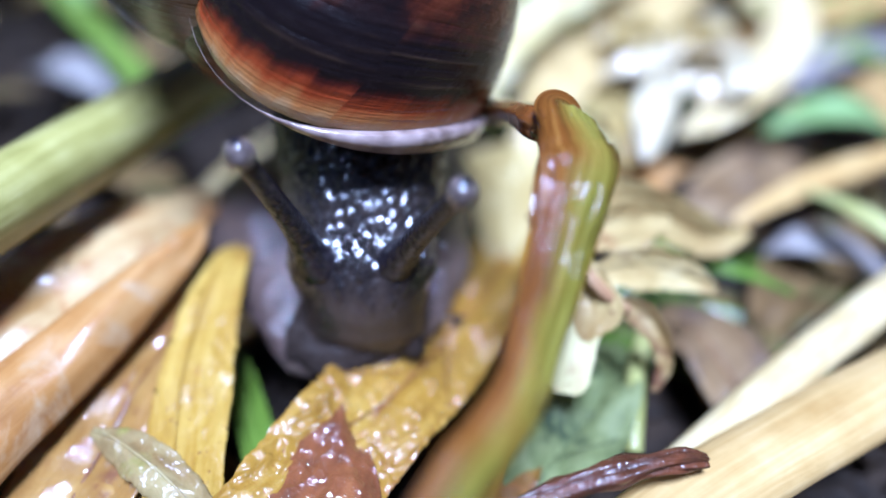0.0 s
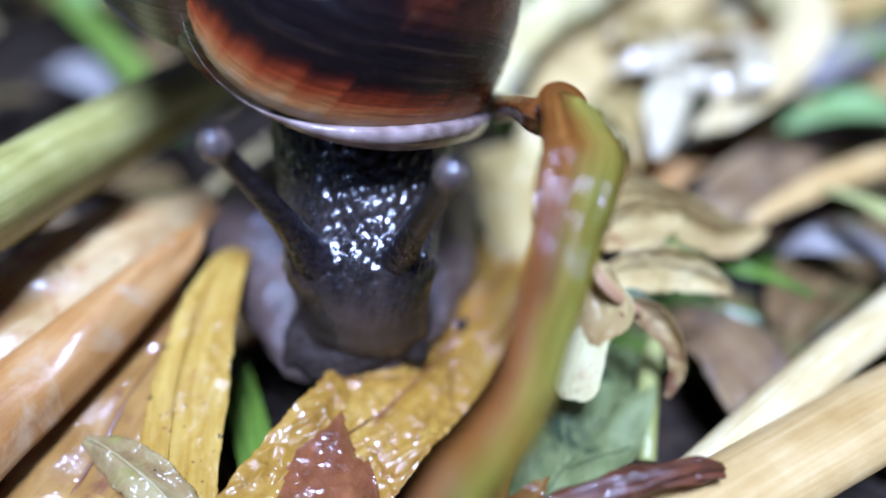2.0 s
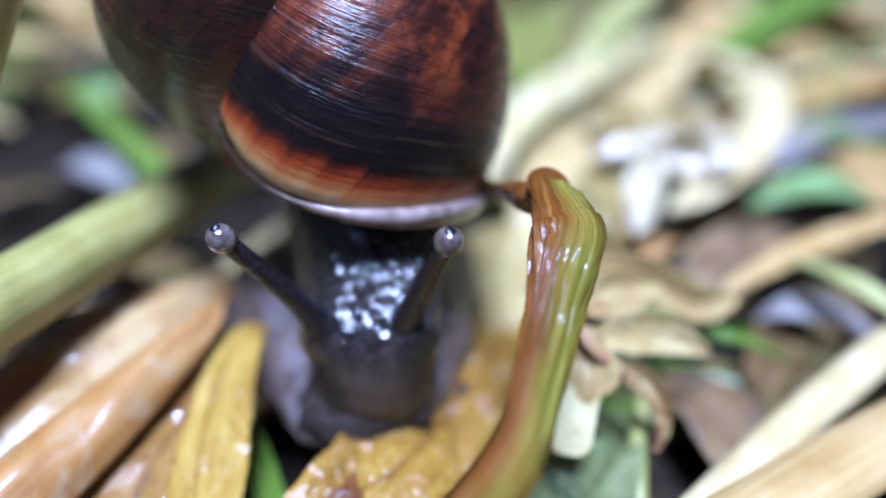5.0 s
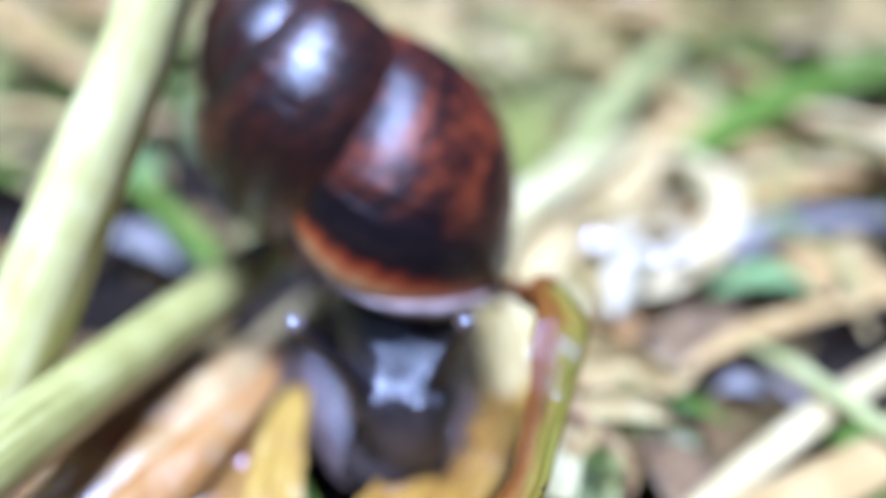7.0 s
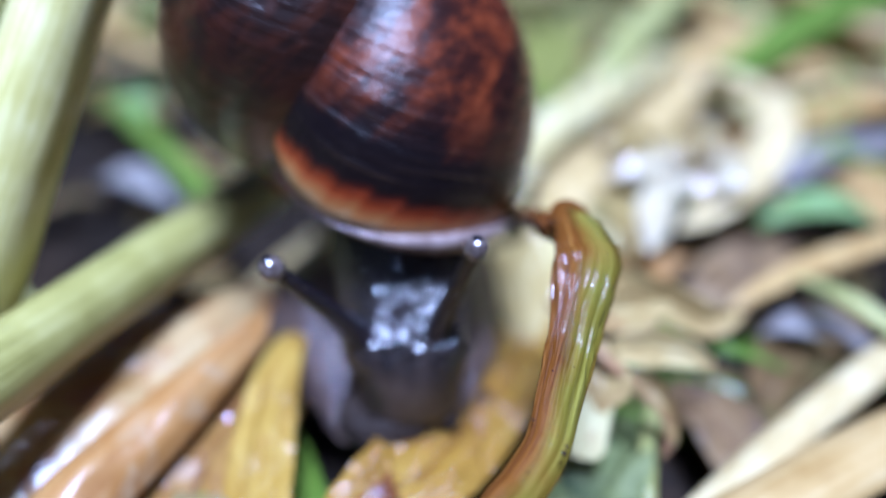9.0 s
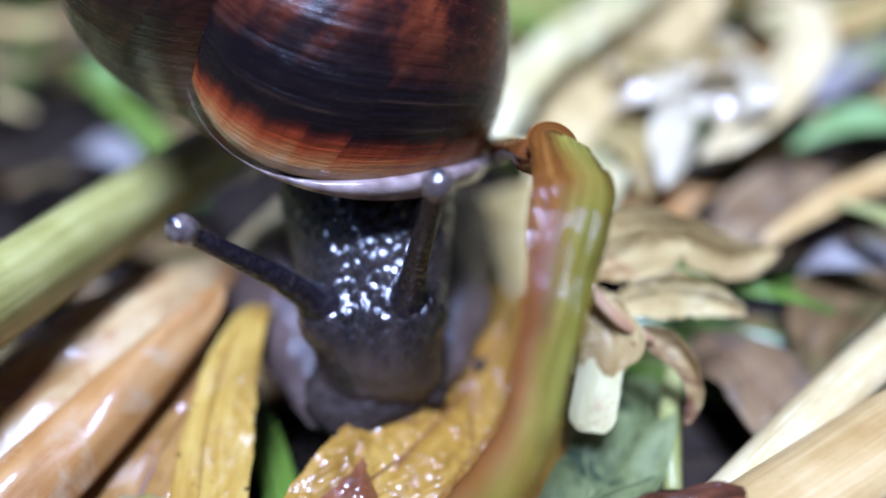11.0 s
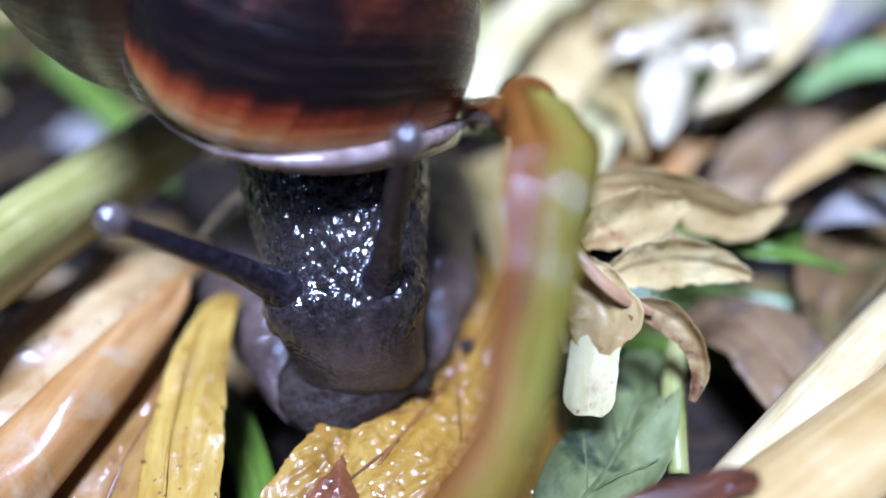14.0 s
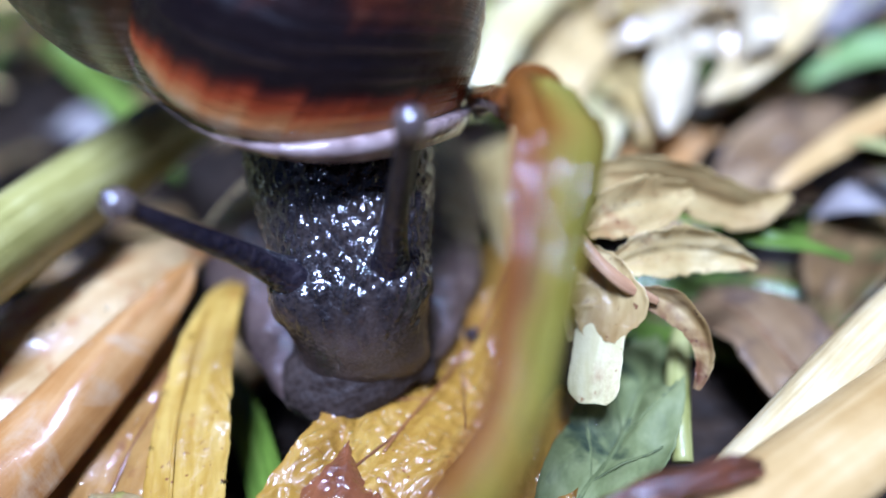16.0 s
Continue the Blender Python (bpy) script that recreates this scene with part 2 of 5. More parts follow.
def stem_material():
    m, nt, b = begin("wet_bent_stem")
    uv1, uv = coords(nt, "UV", (1, 1, 1)), coords(nt, "UV", (19, 1.0, 1))
    sep = nt.nodes.new("ShaderNodeSeparateXYZ")
    nt.links.new(uv1, sep.inputs[0])
    fibre, wide = noise_of(nt, uv, 1.0, 5.0, 0.62, 0.3), noise_of(nt, uv1, 2.6, 4.0, 0.6)
    round_it = number(nt, "COSINE", number(nt, "ADD", number(nt, "MULTIPLY", sep.outputs[0], 2 * math.pi / 0.83), 0.55))
    side = number(nt, "ADD", round_it, number(nt, "MULTIPLY", number(nt, "SUBTRACT", wide, 0.5), 1.3))
    brown = ramp(nt, fibre, [(0.35, (0.075, 0.024, 0.003)), (0.5, (0.14, 0.050, 0.005)), (0.66, (0.23, 0.105, 0.015))])
    green = ramp(nt, fibre, [(0.35, (0.085, 0.068, 0.006)), (0.5, (0.145, 0.122, 0.010)), (0.66, (0.23, 0.205, 0.028))])
    base = blend(nt, ramp(nt, side, [(0.35, (0, 0, 0)), (1.0, (1, 1, 1))]), brown, green)
    dots = noise_of(nt, uv1, 16.0, 2.0, 0.5)
    base = blend(nt, ramp(nt, dots, [(0.70, (0, 0, 0)), (0.74, (1, 1, 1))]), base, (0.05, 0.015, 0.006))
    nt.links.new(base, b.inputs["Base Color"])
    b.inputs["Roughness"].default_value = 0.5
    b.inputs["Coat Roughness"].default_value = 0.08
    b.inputs["Specular IOR Level"].default_value = 0.08
    along = number(nt, "MULTIPLY", number(nt, "ADD", sep.outputs[1], number(nt, "MULTIPLY", number(nt, "SUBTRACT", wide, 0.5), 1.6)), 0.2)
    crumple = ramp(nt, along, [(3.9 / 5.0, (0, 0, 0)), (4.45 / 5.0, (1, 1, 1))])
    nt.links.new(ramp(nt, crumple, [(0.0, (0.03,) * 3), (1.0, (0.9,) * 3)]), b.inputs["Coat Weight"])
    h = number(nt, "ADD", number(nt, "MULTIPLY", fibre, 0.8), number(nt, "MULTIPLY", noise_of(nt, uv1, 11.0, 4.0, 0.6), 0.5))
    bump(nt, b, h, 0.7, 0.018)
    folds = noise_of(nt, coords(nt, "UV", (15, 3.0, 1)), 1.0, 3.0, 0.55, 1.2)
    fn = node(nt, "Bump", Strength=0.9, Distance=0.03 * CM)
    nt.links.new(folds, fn.inputs["Height"])
    nt.links.new(fn.outputs[0], b.inputs["Coat Normal"])
    return m


WET_STEM = stem_material()
RED_TWIG = plant("red_twig", [(0.05, 0.018, 0.008), (0.13, 0.045, 0.02), (0.28, 0.13, 0.06)], streak=(20, 3), coat=0.6, relief=1.0, grain=0.03, film=0.03, film_scale=22.0, through=0.0)


def soil_material():
    m, nt, b = begin("soil")
    v = coords(nt, "Object", (100, 100, 100))
    n1, n2 = noise_of(nt, v, 1.4, 6.0, 0.65), noise_of(nt, v, 9.0, 4.0, 0.6)
    base = ramp(nt, number(nt, "ADD", number(nt, "MULTIPLY", n1, 0.6), number(nt, "MULTIPLY", n2, 0.4)),
                [(0.36, (0.005, 0.0032, 0.002)), (0.5, (0.014, 0.009, 0.005)), (0.66, (0.040, 0.025, 0.013))])
    nt.links.new(base, b.inputs["Base Color"])
    b.inputs["Roughness"].default_value = 0.6
    b.inputs["Specular IOR Level"].default_value = 0.2
    bump(nt, b, n2, 0.9, 0.06)
    return m


def shell_material():
    m, nt, b = begin("shell")
    grow = nt.nodes.new("ShaderNodeAttribute")
    grow.attribute_name = "grow"
    uv_fl = coords(nt, "UV", (2.2, 0.8, 1))
    uv_gr = coords(nt, "UV", (1.2, 26.0, 1))
    uv1 = coords(nt, "UV", (1, 1, 1))
    flame = noise_of(nt, uv_fl, 1.0, 5.0, 0.62, 0.8)
    lines = noise_of(nt, uv_gr, 1.0, 4.0, 0.6, 0.2)
    mott = noise_of(nt, uv1, 9.0, 5.0, 0.65)
    old = ramp(nt, number(nt, "ADD", number(nt, "MULTIPLY", flame, 0.68), number(nt, "MULTIPLY", mott, 0.32)),
               [(0.38, (0.008, 0.004, 0.004)), (0.46, (0.035, 0.010, 0.006)), (0.53, (0.13, 0.028, 0.008)), (0.68, (0.24, 0.07, 0.022))])
    dark = ramp(nt, lines, [(0.35, (0.006, 0.004, 0.005)), (0.6, (0.010, 0.006, 0.006)), (0.74, (0.05, 0.030, 0.017))])
    tongues = noise_of(nt, coords(nt, "UV", (11.0, 0.9, 1)), 1.0, 4.0, 0.6, 0.4)
    edge = number(nt, "ADD", grow.outputs["Fac"], number(nt, "MULTIPLY", number(nt, "SUBTRACT", flame, 0.5), 0.16))
    edge = number(nt, "ADD", edge, number(nt, "MULTIPLY", number(nt, "SUBTRACT", tongues, 0.5), 0.10))
    young = ramp(nt, edge, [(0.01, (0.42, 0.29, 0.14)), (0.07, (0.40, 0.17, 0.045)), (0.14, (0.27, 0.045, 0.009)), (0.20, (0.05, 0.009, 0.005)),
                            (0.235, (0.010, 0.005, 0.005))])
    # older whorls darkened in the colour, standing in for shade on their underside
    old = blend(nt, ramp(nt, number(nt, "MULTIPLY", edge, 0.1), [(0.28, (0, 0, 0)), (0.45, (1, 1, 1))]), old, blend(nt, 0.78, old, (0.013, 0.0065, 0.0045)))
    body = blend(nt, ramp(nt, edge, [(0.42, (0, 0, 0)), (0.75, (1, 1, 1))]), dark, old)
    base = blend(nt, ramp(nt, edge, [(0.21, (0, 0, 0)), (0.25, (1, 1, 1))]), young, body)
    nt.links.new(base, b.inputs["Base Color"])
    nt.links.new(ramp(nt, mott, [(0.35, (0.16,) * 3), (0.7, (0.36,) * 3)]), b.inputs["Roughness"])
    b.inputs["Coat Roughness"].default_value = 0.31
    nt.links.new(ramp(nt, number(nt, "MULTIPLY", edge, 0.1), [(0.12, (0.45,) * 3), (0.26, (1.0,) * 3)]), b.inputs["Coat Weight"])
    b.inputs["Specular IOR Level"].default_value = 0.12
    bn = bump(nt, b, number(nt, "ADD", lines, number(nt, "MULTIPLY", mott, 0.5)), 0.7, 0.018)
    nt.links.new(bn.outputs[0], b.inputs["Coat Normal"])
    return m


def skin_material(name, colours, scale, rough, relief, coat=1.0, under=None):
    m, nt, b = begin(name)
    v = coords(nt, "Object", (100, 100, 100))
    cells = node(nt, "TexVoronoi", Scale=scale)
    warp = node(nt, "TexNoise", Scale=scale * 0.45, Detail=2.0)
    nt.links.new(v, warp.inputs[0])
    shift = nt.nodes.new("ShaderNodeVectorMath")
    shift.operation = "MULTIPLY_ADD"
    nt.links.new(warp.outputs["Color"], shift.inputs[0])
    shift.inputs[1].default_value = (1.6 / scale, 1.6 / scale, 1.6 / scale)
    nt.links.new(v, shift.inputs[2])
    nt.links.new(shift.outputs[0], cells.inputs[0])
    wob, wide = noise_of(nt, v, scale * 1.6, 3.0), noise_of(nt, v, 3.0, 4.0)
    base = ramp(nt, number(nt, "ADD", number(nt, "MULTIPLY", wide, 0.7), number(nt, "MULTIPLY", cells.outputs[0], 0.35)),
                [(0.35, colours[0]), (0.5, colours[1]), (0.68, colours[2])])
    if under:
        below = ramp(nt, number(nt, "ADD", number(nt, "MULTIPLY", wide, 0.6), number(nt, "MULTIPLY", wob, 0.4)), [(0.35, under[0]), (0.5, under[1]), (0.68, under[2])])
        tone = nt.nodes.new("ShaderNodeAttribute")
        tone.attribute_name = "pigment"
        base = blend(nt, tone.outputs["Fac"], below, base)
        nt.links.new(ramp(nt, tone.outputs["Fac"], [(0.0, (coat * 0.35,) * 3), (1.0, (coat,) * 3)]), b.inputs["Coat Weight"])
    nt.links.new(base, b.inputs["Base Color"])
    b.inputs["Roughness"].default_value = rough
    if not under:
        b.inputs["Coat Weight"].default_value = coat
    b.inputs["Coat Roughness"].default_value = 0.06
    b.inputs["Specular IOR Level"].default_value = 0.12
    b.inputs["Coat IOR"].default_value = 2.0
    height = number(nt, "SUBTRACT", number(nt, "MULTIPLY", wob, 0.3), cells.outputs[0])
    bn = bump(nt, b, height, relief, 0.032)
    nt.links.new(bn.outputs[0], b.inputs["Coat Normal"])
    return m


SOIL = soil_material()
SHELL = shell_material()
SKIN_DARK = skin_material("dark_snail_skin", [(0.008, 0.006, 0.0058), (0.016, 0.012, 0.011), (0.031, 0.023, 0.019)], 44.0, 0.45, 0.15, 0.6,
                          under=[(0.032, 0.022, 0.016), (0.055, 0.039, 0.030), (0.082, 0.060, 0.048)])
SKIN_TENT = skin_material("tentacle_skin", [(0.004, 0.003, 0.006), (0.009, 0.007, 0.010), (0.020, 0.015, 0.018)], 30.0, 0.5, 0.25, 0.35)
SKIN_PALE = skin_material("grey_snail_foot", [(0.044, 0.028, 0.022), (0.085, 0.056, 0.046), (0.15, 0.105, 0.088)], 48.0, 0.42, 0.5, 0.9)
SKIN_LIP = skin_material("brown_snail_mouth", [(0.018, 0.012, 0.009), (0.028, 0.020, 0.0155), (0.042, 0.031, 0.025)], 30.0, 0.6, 0.2, 0.0)
EYE_SKIN = skin_material("eye_bulb", [(0.06, 0.043, 0.036), (0.11, 0.085, 0.074), (0.20, 0.16, 0.145)], 26.0, 0.35, 0.15, 0.9)
LIP_SHELL = skin_material("white_shell_lip", [(0.17, 0.12, 0.10), (0.27, 0.20, 0.175), (0.40, 0.31, 0.275)], 12.0, 0.3, 0.12, 0.6)
VEIN = plant("leaf_vein", [(0.08, 0.03, 0.010), (0.15, 0.060, 0.018), (0.26, 0.12, 0.035)], streak=(8, 3), coat=0.5, through=0.0)


def water_material():
    m, nt, b = begin("water_bead")
    b.inputs["Base Color"].default_value = (0.92, 0.95, 1.0, 1)
    b.inputs["Transmission Weight"].default_value, b.inputs["Roughness"].default_value, b.inputs["IOR"].default_value = 1.0, 0.03, 1.33
    return m


WATER = water_material()
SEED = skin_material("dark_speck", [(0.008, 0.005, 0.004), (0.02, 0.012, 0.01), (0.05, 0.03, 0.02)], 20.0, 0.75, 0.6, 0.1)


# ---- mesh helpers ----
def spline(points, n):
    """n places along a smooth curve through the points (any number of values each)."""
    p = np.array(points, float)
    k = len(p)
    out = []
    for s in np.linspace(0, k - 1, n):
        i = min(int(s), k - 2)
        f = s - i
        a, b, c, d = p[max(i - 1, 0)], p[i], p[i + 1], p[min(i + 2, k - 1)]
        out.append(0.5 * (2 * b + (c - a) * f + (2 * a - 5 * b + 4 * c - d) * f * f + (3 * b - a - 3 * c + d) * f ** 3))
    return np.array(out)


def unit(v):
    return v / np.maximum(np.linalg.norm(v, axis=-1, keepdims=True), 1e-9)


def fill(bm, grid, uv, closed=False, flip=False):
    """Faces over a grid of places (rows along, columns across), with UVs in centimetres."""
    lay = bm.loops.layers.uv.verify()
    n, m = grid.shape[:2]
    vs = [[bm.verts.new(Vector(grid[i, j]) * CM) for j in range(m)] for i in range(n)]
    for i in range(n - 1):
        for j in range(m if closed else m - 1):
            k = (j + 1) % m
            ids = [(i, j, j), (i, k, j + 1), (i + 1, k, j + 1), (i + 1, j, j)]
            if flip:
                ids.reverse()
            f = bm.faces.new([vs[a][b] for a, b, _ in ids])
            f.smooth = True
            for loop, (a, _, c) in zip(f.loops, ids):
                loop[lay].uv = uv[a][c]
    return vs


def blade_mesh(points, widths, up=(0, 0, 1), cup=0.0, thick=0.012, wob=0.0, n=28, m=7, rib=0.0, seed=0, crinkle=None, ragged=0.0):
    """A leaf or blade of grass: a curved, cupped strip with thickness along the points. widths: full widths along it;
    crinkle: wrinkles a centimetre and their height; ragged: how uneven its edges are."""
    c = spline(points, n)
    w = spline([[x] for x in widths], n)[:, 0]
    t = unit(np.gradient(c, axis=0))
    up = np.array(up, float)
    side = unit(np.cross(t, up if up.ndim > 1 else np.tile(up, (n, 1))))
    nor = unit(np.cross(side, t))
    x = np.linspace(-1, 1, m)
    run = np.concatenate([[0], np.cumsum(np.linalg.norm(np.diff(c, axis=0), axis=1))])
    half = w[:, None] / 2 * x[None, :]
    if ragged:
        for i in range(n):
            for j in range(m):
                half[i, j] *= 1 + ragged * abs(x[j]) * (noise.noise(Vector((run[i] * 9, 4.0 if x[j] > 0 else -4.0, seed))) + 0.6 * noise.noise(Vector((run[i] * 31, 2.0 if x[j] > 0 else -2.0, seed))))
    lift = cup * (x[None, :] ** 2) * w[:, None] - rib * np.exp(-(x[None, :] / 0.16) ** 2) * np.minimum(w[:, None], 0.5)
    if wob:
        for i in range(n):
            for j in range(m):
                lift[i, j] += wob * noise.noise(Vector((run[i] * 3.1 + seed * 7, x[j] * 1.3, seed * 3.3)))
    if crinkle:
        for i in range(n):
            for j in range(m):
                q = Vector((half[i, j] * crinkle[0], run[i] * crinkle[0] * 0.6, seed * 2.7))
                q += 0.8 * noise.noise_vector(q * 0.5)
                patch = 0.35 + 1.5 * max(0.0, noise.noise(q * 0.16) + 0.15)
                lift[i, j] += crinkle[1] * patch * (0.5 - 1.6 * abs(noise.noise(q)) + 0.5 * noise.noise(q * 2.3))
    mid = c[:, None, :] + side[:, None, :] * half[..., None] + nor[:, None, :] * lift[..., None]
    edge = (1 - x ** 4 * 0.6)[None, :, None] * thick / 2
    top, low = mid + nor[:, None, :] * edge, mid - nor[:, None, :] * edge
    ring = np.concatenate([top, low[:, ::-1]], axis=1)
    uvx = np.concatenate([half, half[:, ::-1], half[:, :1]], axis=1)
    uv = [[(uvx[i, j] + seed * 0.37, run[i] + seed * 0.61) for j in range(2 * m + 1)] for i in range(n)]
    bm = bmesh.new()
    vs = fill(bm, ring, uv, closed=True)
    bm.faces.new(vs[0][::-1])
    bm.faces.new(vs[-1])
    bmesh.ops.recalc_face_normals(bm, faces=bm.faces)
    return bm


def on_blade(points, widths, up, cup, wob, rib, seed, x, s0=0.0, s1=1.0, x1=None, n=40, lift=0.0):
    """Places on a blade of the same numbers: from s0 to s1 of its length, at x (to x1) of its half width."""
    c = spline(points, 200)
    w = spline([[q] for q in widths], 200)[:, 0]
    t = unit(np.gradient(c, axis=0))
    side = unit(np.cross(t, np.tile(np.array(up, float), (200, 1))))
    nor = unit(np.cross(side, t))
    run = np.concatenate([[0], np.cumsum(np.linalg.norm(np.diff(c, axis=0), axis=1))])
    out = []
    for k in range(n):
        f = k / max(n - 1, 1)
        i = min(199, int(199 * (s0 + (s1 - s0) * f)))
        q = x + ((x1 if x1 is not None else x) - x) * f
        h = cup * q * q * w[i] - rib * math.exp(-(q / 0.16) ** 2) * min(w[i], 0.5)
        if wob:
            h += wob * noise.noise(Vector((run[i] * 3.1 + seed * 7, q * 1.3, seed * 3.3)))
        out.append(tuple(c[i] + side[i] * q * w[i] / 2 + nor[i] * (h + lift)))
    return out


DROP_MESH = []


def droplets(parent, places, seed):
    """Beads of water on a wet leaf, each a part of it, on one mesh."""
    if not DROP_MESH:
        bm = bmesh.new()
        bmesh.ops.create_icosphere(bm, subdivisions=3, radius=CM)
        for v in bm.verts:
            v.co.z *= 0.55
        for f in bm.faces:
            f.smooth = True
        DROP_MESH.append(mesh_of("droplet", bm, WATER))
    rnd = random.Random(seed)
    for p in places:
        ob = new("droplet", DROP_MESH[0])
        ob.parent = parent
        r = rnd.uniform(0.007, 0.019)
        ob.matrix_basis = Matrix.Translation(Vector(p) * CM) @ pose(0, 0, 0, 0, 0, rnd.uniform(0, 360)) @ Matrix.Diagonal((r, r * rnd.uniform(0.6, 1.0), r, 1))


def leaf_thing(name, base, pts, widths, mat, label, category, up, cup, wob, rib, seed, veins=(), drops=0, thick=0.02, n=80, m=17, vein_mat=None, crinkle=None, ragged=0.06):
    """A leaf with its veins and beads of water as parts."""
    leaf = thing(name, *base, label, category)
    p = off(pts, base)
    part("blade", blade_mesh(p, widths, up=up, cup=cup, thick=thick, wob=wob, n=n, m=m, rib=rib, seed=seed, crinkle=crinkle, ragged=ragged), mat, leaf)
    for s0, s1, x0, x1, r in veins:
        line = on_blade(p, widths, up, cup, wob, rib, seed, x0, s0, s1, x1, 24, thick * 0.42 + (crinkle[1] * 0.4 if crinkle else 0))
        part("vein", tube_mesh(line[::2] + [line[-1]], [r, r, r * 0.7], flat=0.6, n=30, m=8, wob=0.2, seed=seed), vein_mat or VEIN, leaf)
    rnd = random.Random(seed)
    spots = []
    for k in range(drops):
        sv = rnd.uniform(0.15, 0.85)
        x = rnd.choice((-0.95, 0.93, 0.95, rnd.uniform(-0.9, 0.9)))
        spots += on_blade(p, widths, up, cup, wob, rib, seed, x, sv, sv, None, 1, thick * 0.5)
    droplets(leaf, spots, seed)
    return leaf


def tube_mesh(points, sizes, flat=1.0, up=(0, 0, 1), n=36, m=16, ribs=(0, 0.0), wob=0.0, seed=0, creases=None):
    """A stalk: sizes are half widths along it; flat squashes it towards up; ribs: count and depth of long grooves;
    creases: share of the length from which it is crumpled, and how deep."""
    c = spline(points, n)
    s = np.maximum(spline([[x] for x in sizes], n)[:, 0], 0.001)
    t = unit(np.gradient(c, axis=0))
    side = unit(np.cross(t, np.tile(np.array(up, float), (n, 1))))
    nor = unit(np.cross(side, t))
    run = np.concatenate([[0], np.cumsum(np.linalg.norm(np.diff(c, axis=0), axis=1))])
    a = np.linspace(0, 2 * math.pi, m, endpoint=False)
    grid = np.zeros((n, m, 3))
    for i in range(n):
        for j in range(m):
            k = 1 + ribs[1] * math.cos(ribs[0] * a[j])
            if wob:
                k += wob * noise.noise(Vector((math.cos(a[j]) * 1.4 + seed * 5, math.sin(a[j]) * 1.4, run[i] * 2.2)))
            if creases:
                strong = creases[1] * min(1.0, max(0.0, (i / (n - 1) - creases[0]) / 0.14))
                if strong:
                    ca, sa = math.cos(a[j]), math.sin(a[j])
                    bend = 0.5 * noise.noise(Vector((ca * 2, sa * 2, run[i] * 5)))
                    big = noise.noise(Vector((ca * 4.5 + seed + bend, sa * 4.5, run[i] * 2.6)))
                    fine = noise.noise(Vector((ca * 12 + bend, sa * 12 + seed, run[i] * 4.5)))
                    k += strong * (1.2 * abs(big) - 0.25 + 0.55 * (0.3 - abs(fine)))
            ca, sa = math.cos(a[j]), math.sin(a[j])
            grid[i, j] = c[i] + s[i] * k * (ca * side[i] + sa * flat * nor[i])
    around = 2 * math.pi * s.mean() / m
    uv = [[(j * around + seed * 0.37, run[i]) for j in range(m + 1)] for i in range(n)]
    bm = bmesh.new()
    vs = fill(bm, grid, uv, closed=True)
    bm.faces.new(vs[0][::-1])
    bm.faces.new(vs[-1])
    bmesh.ops.recalc_face_normals(bm, faces=bm.faces)
    return bm


def mesh_of(name, bm, mat):
    me = bpy.data.meshes.new(name)
    bm.to_mesh(me)
    bm.free()
    me.materials.append(mat)
    return me


def part(name, bm, mat, parent, label=""):
    """One mesh under a thing or a part; bm is in the parent's space."""
    ob = new(name, mesh_of(name, bm, mat))
    ob.parent = parent
    return tagged(ob, label) if label else ob


def thing(name, x, y, z, label, category, group="", kind=""):
    """An Empty at the base of a thing made of parts."""
    ob = new(name)
    ob.empty_display_size = 0.002
    ob.location = Vector((x, y, z)) * CM
    return tagged(ob, label, category, group, kind)


def single(name, bm, mat, label, category, group="", kind=""):
    """A thing that is one mesh, built in place; its origin is set to the middle of its underside."""
    xs = [v.co.copy() for v in bm.verts]
    o = Vector((sum(v.x for v in xs) / len(xs), sum(v.y for v in xs) / len(xs), min(v.z for v in xs)))
    bmesh.ops.translate(bm, verts=bm.verts, vec=-o)
    ob = new(name, mesh_of(name, bm, mat))
    ob.location = o
    return tagged(ob, label, category, group, kind)


def off(points, base):
    return [tuple(a - b for a, b in zip(p, base)) for p in points]


# ---- ground ----
def build_ground():
    xs = np.concatenate([-np.geomspace(120, 16, 8), np.linspace(-15, 15, 90), np.geomspace(16, 120, 8)])
    ys = np.concatenate([-np.geomspace(100, 8, 8), np.linspace(-7, 28, 105), np.geomspace(29, 140, 8)])
    grid = np.zeros((len(ys), len(xs), 3))
    for i, y in enumerate(ys):
        for j, x in enumerate(xs):
            near = 1.0 if abs(x) < 30 and abs(y) < 40 else 0.0
            z = -0.42 + near * (0.16 * noise.noise(Vector((x * 0.5, y * 0.5, 0))) + 0.12 * noise.noise(Vector((x * 1.7, y * 1.7, 4))))
            grid[i, j] = (x, y, z)
    bm = bmesh.new()
    fill(bm, grid, [[(x, y) for x in xs] for y in ys])
    tagged(new("ground", mesh_of("ground", bm, SOIL)), "dark damp garden soil under plant litter", "ground", kind="structure")


build_ground()


# ---- snail ----
SNAIL_BASE = (-0.40, 3.20, 0.30)
snail = thing("snail", *SNAIL_BASE, "dark brown garden snail crawling over a yellow leaf, tentacles out", "snail")

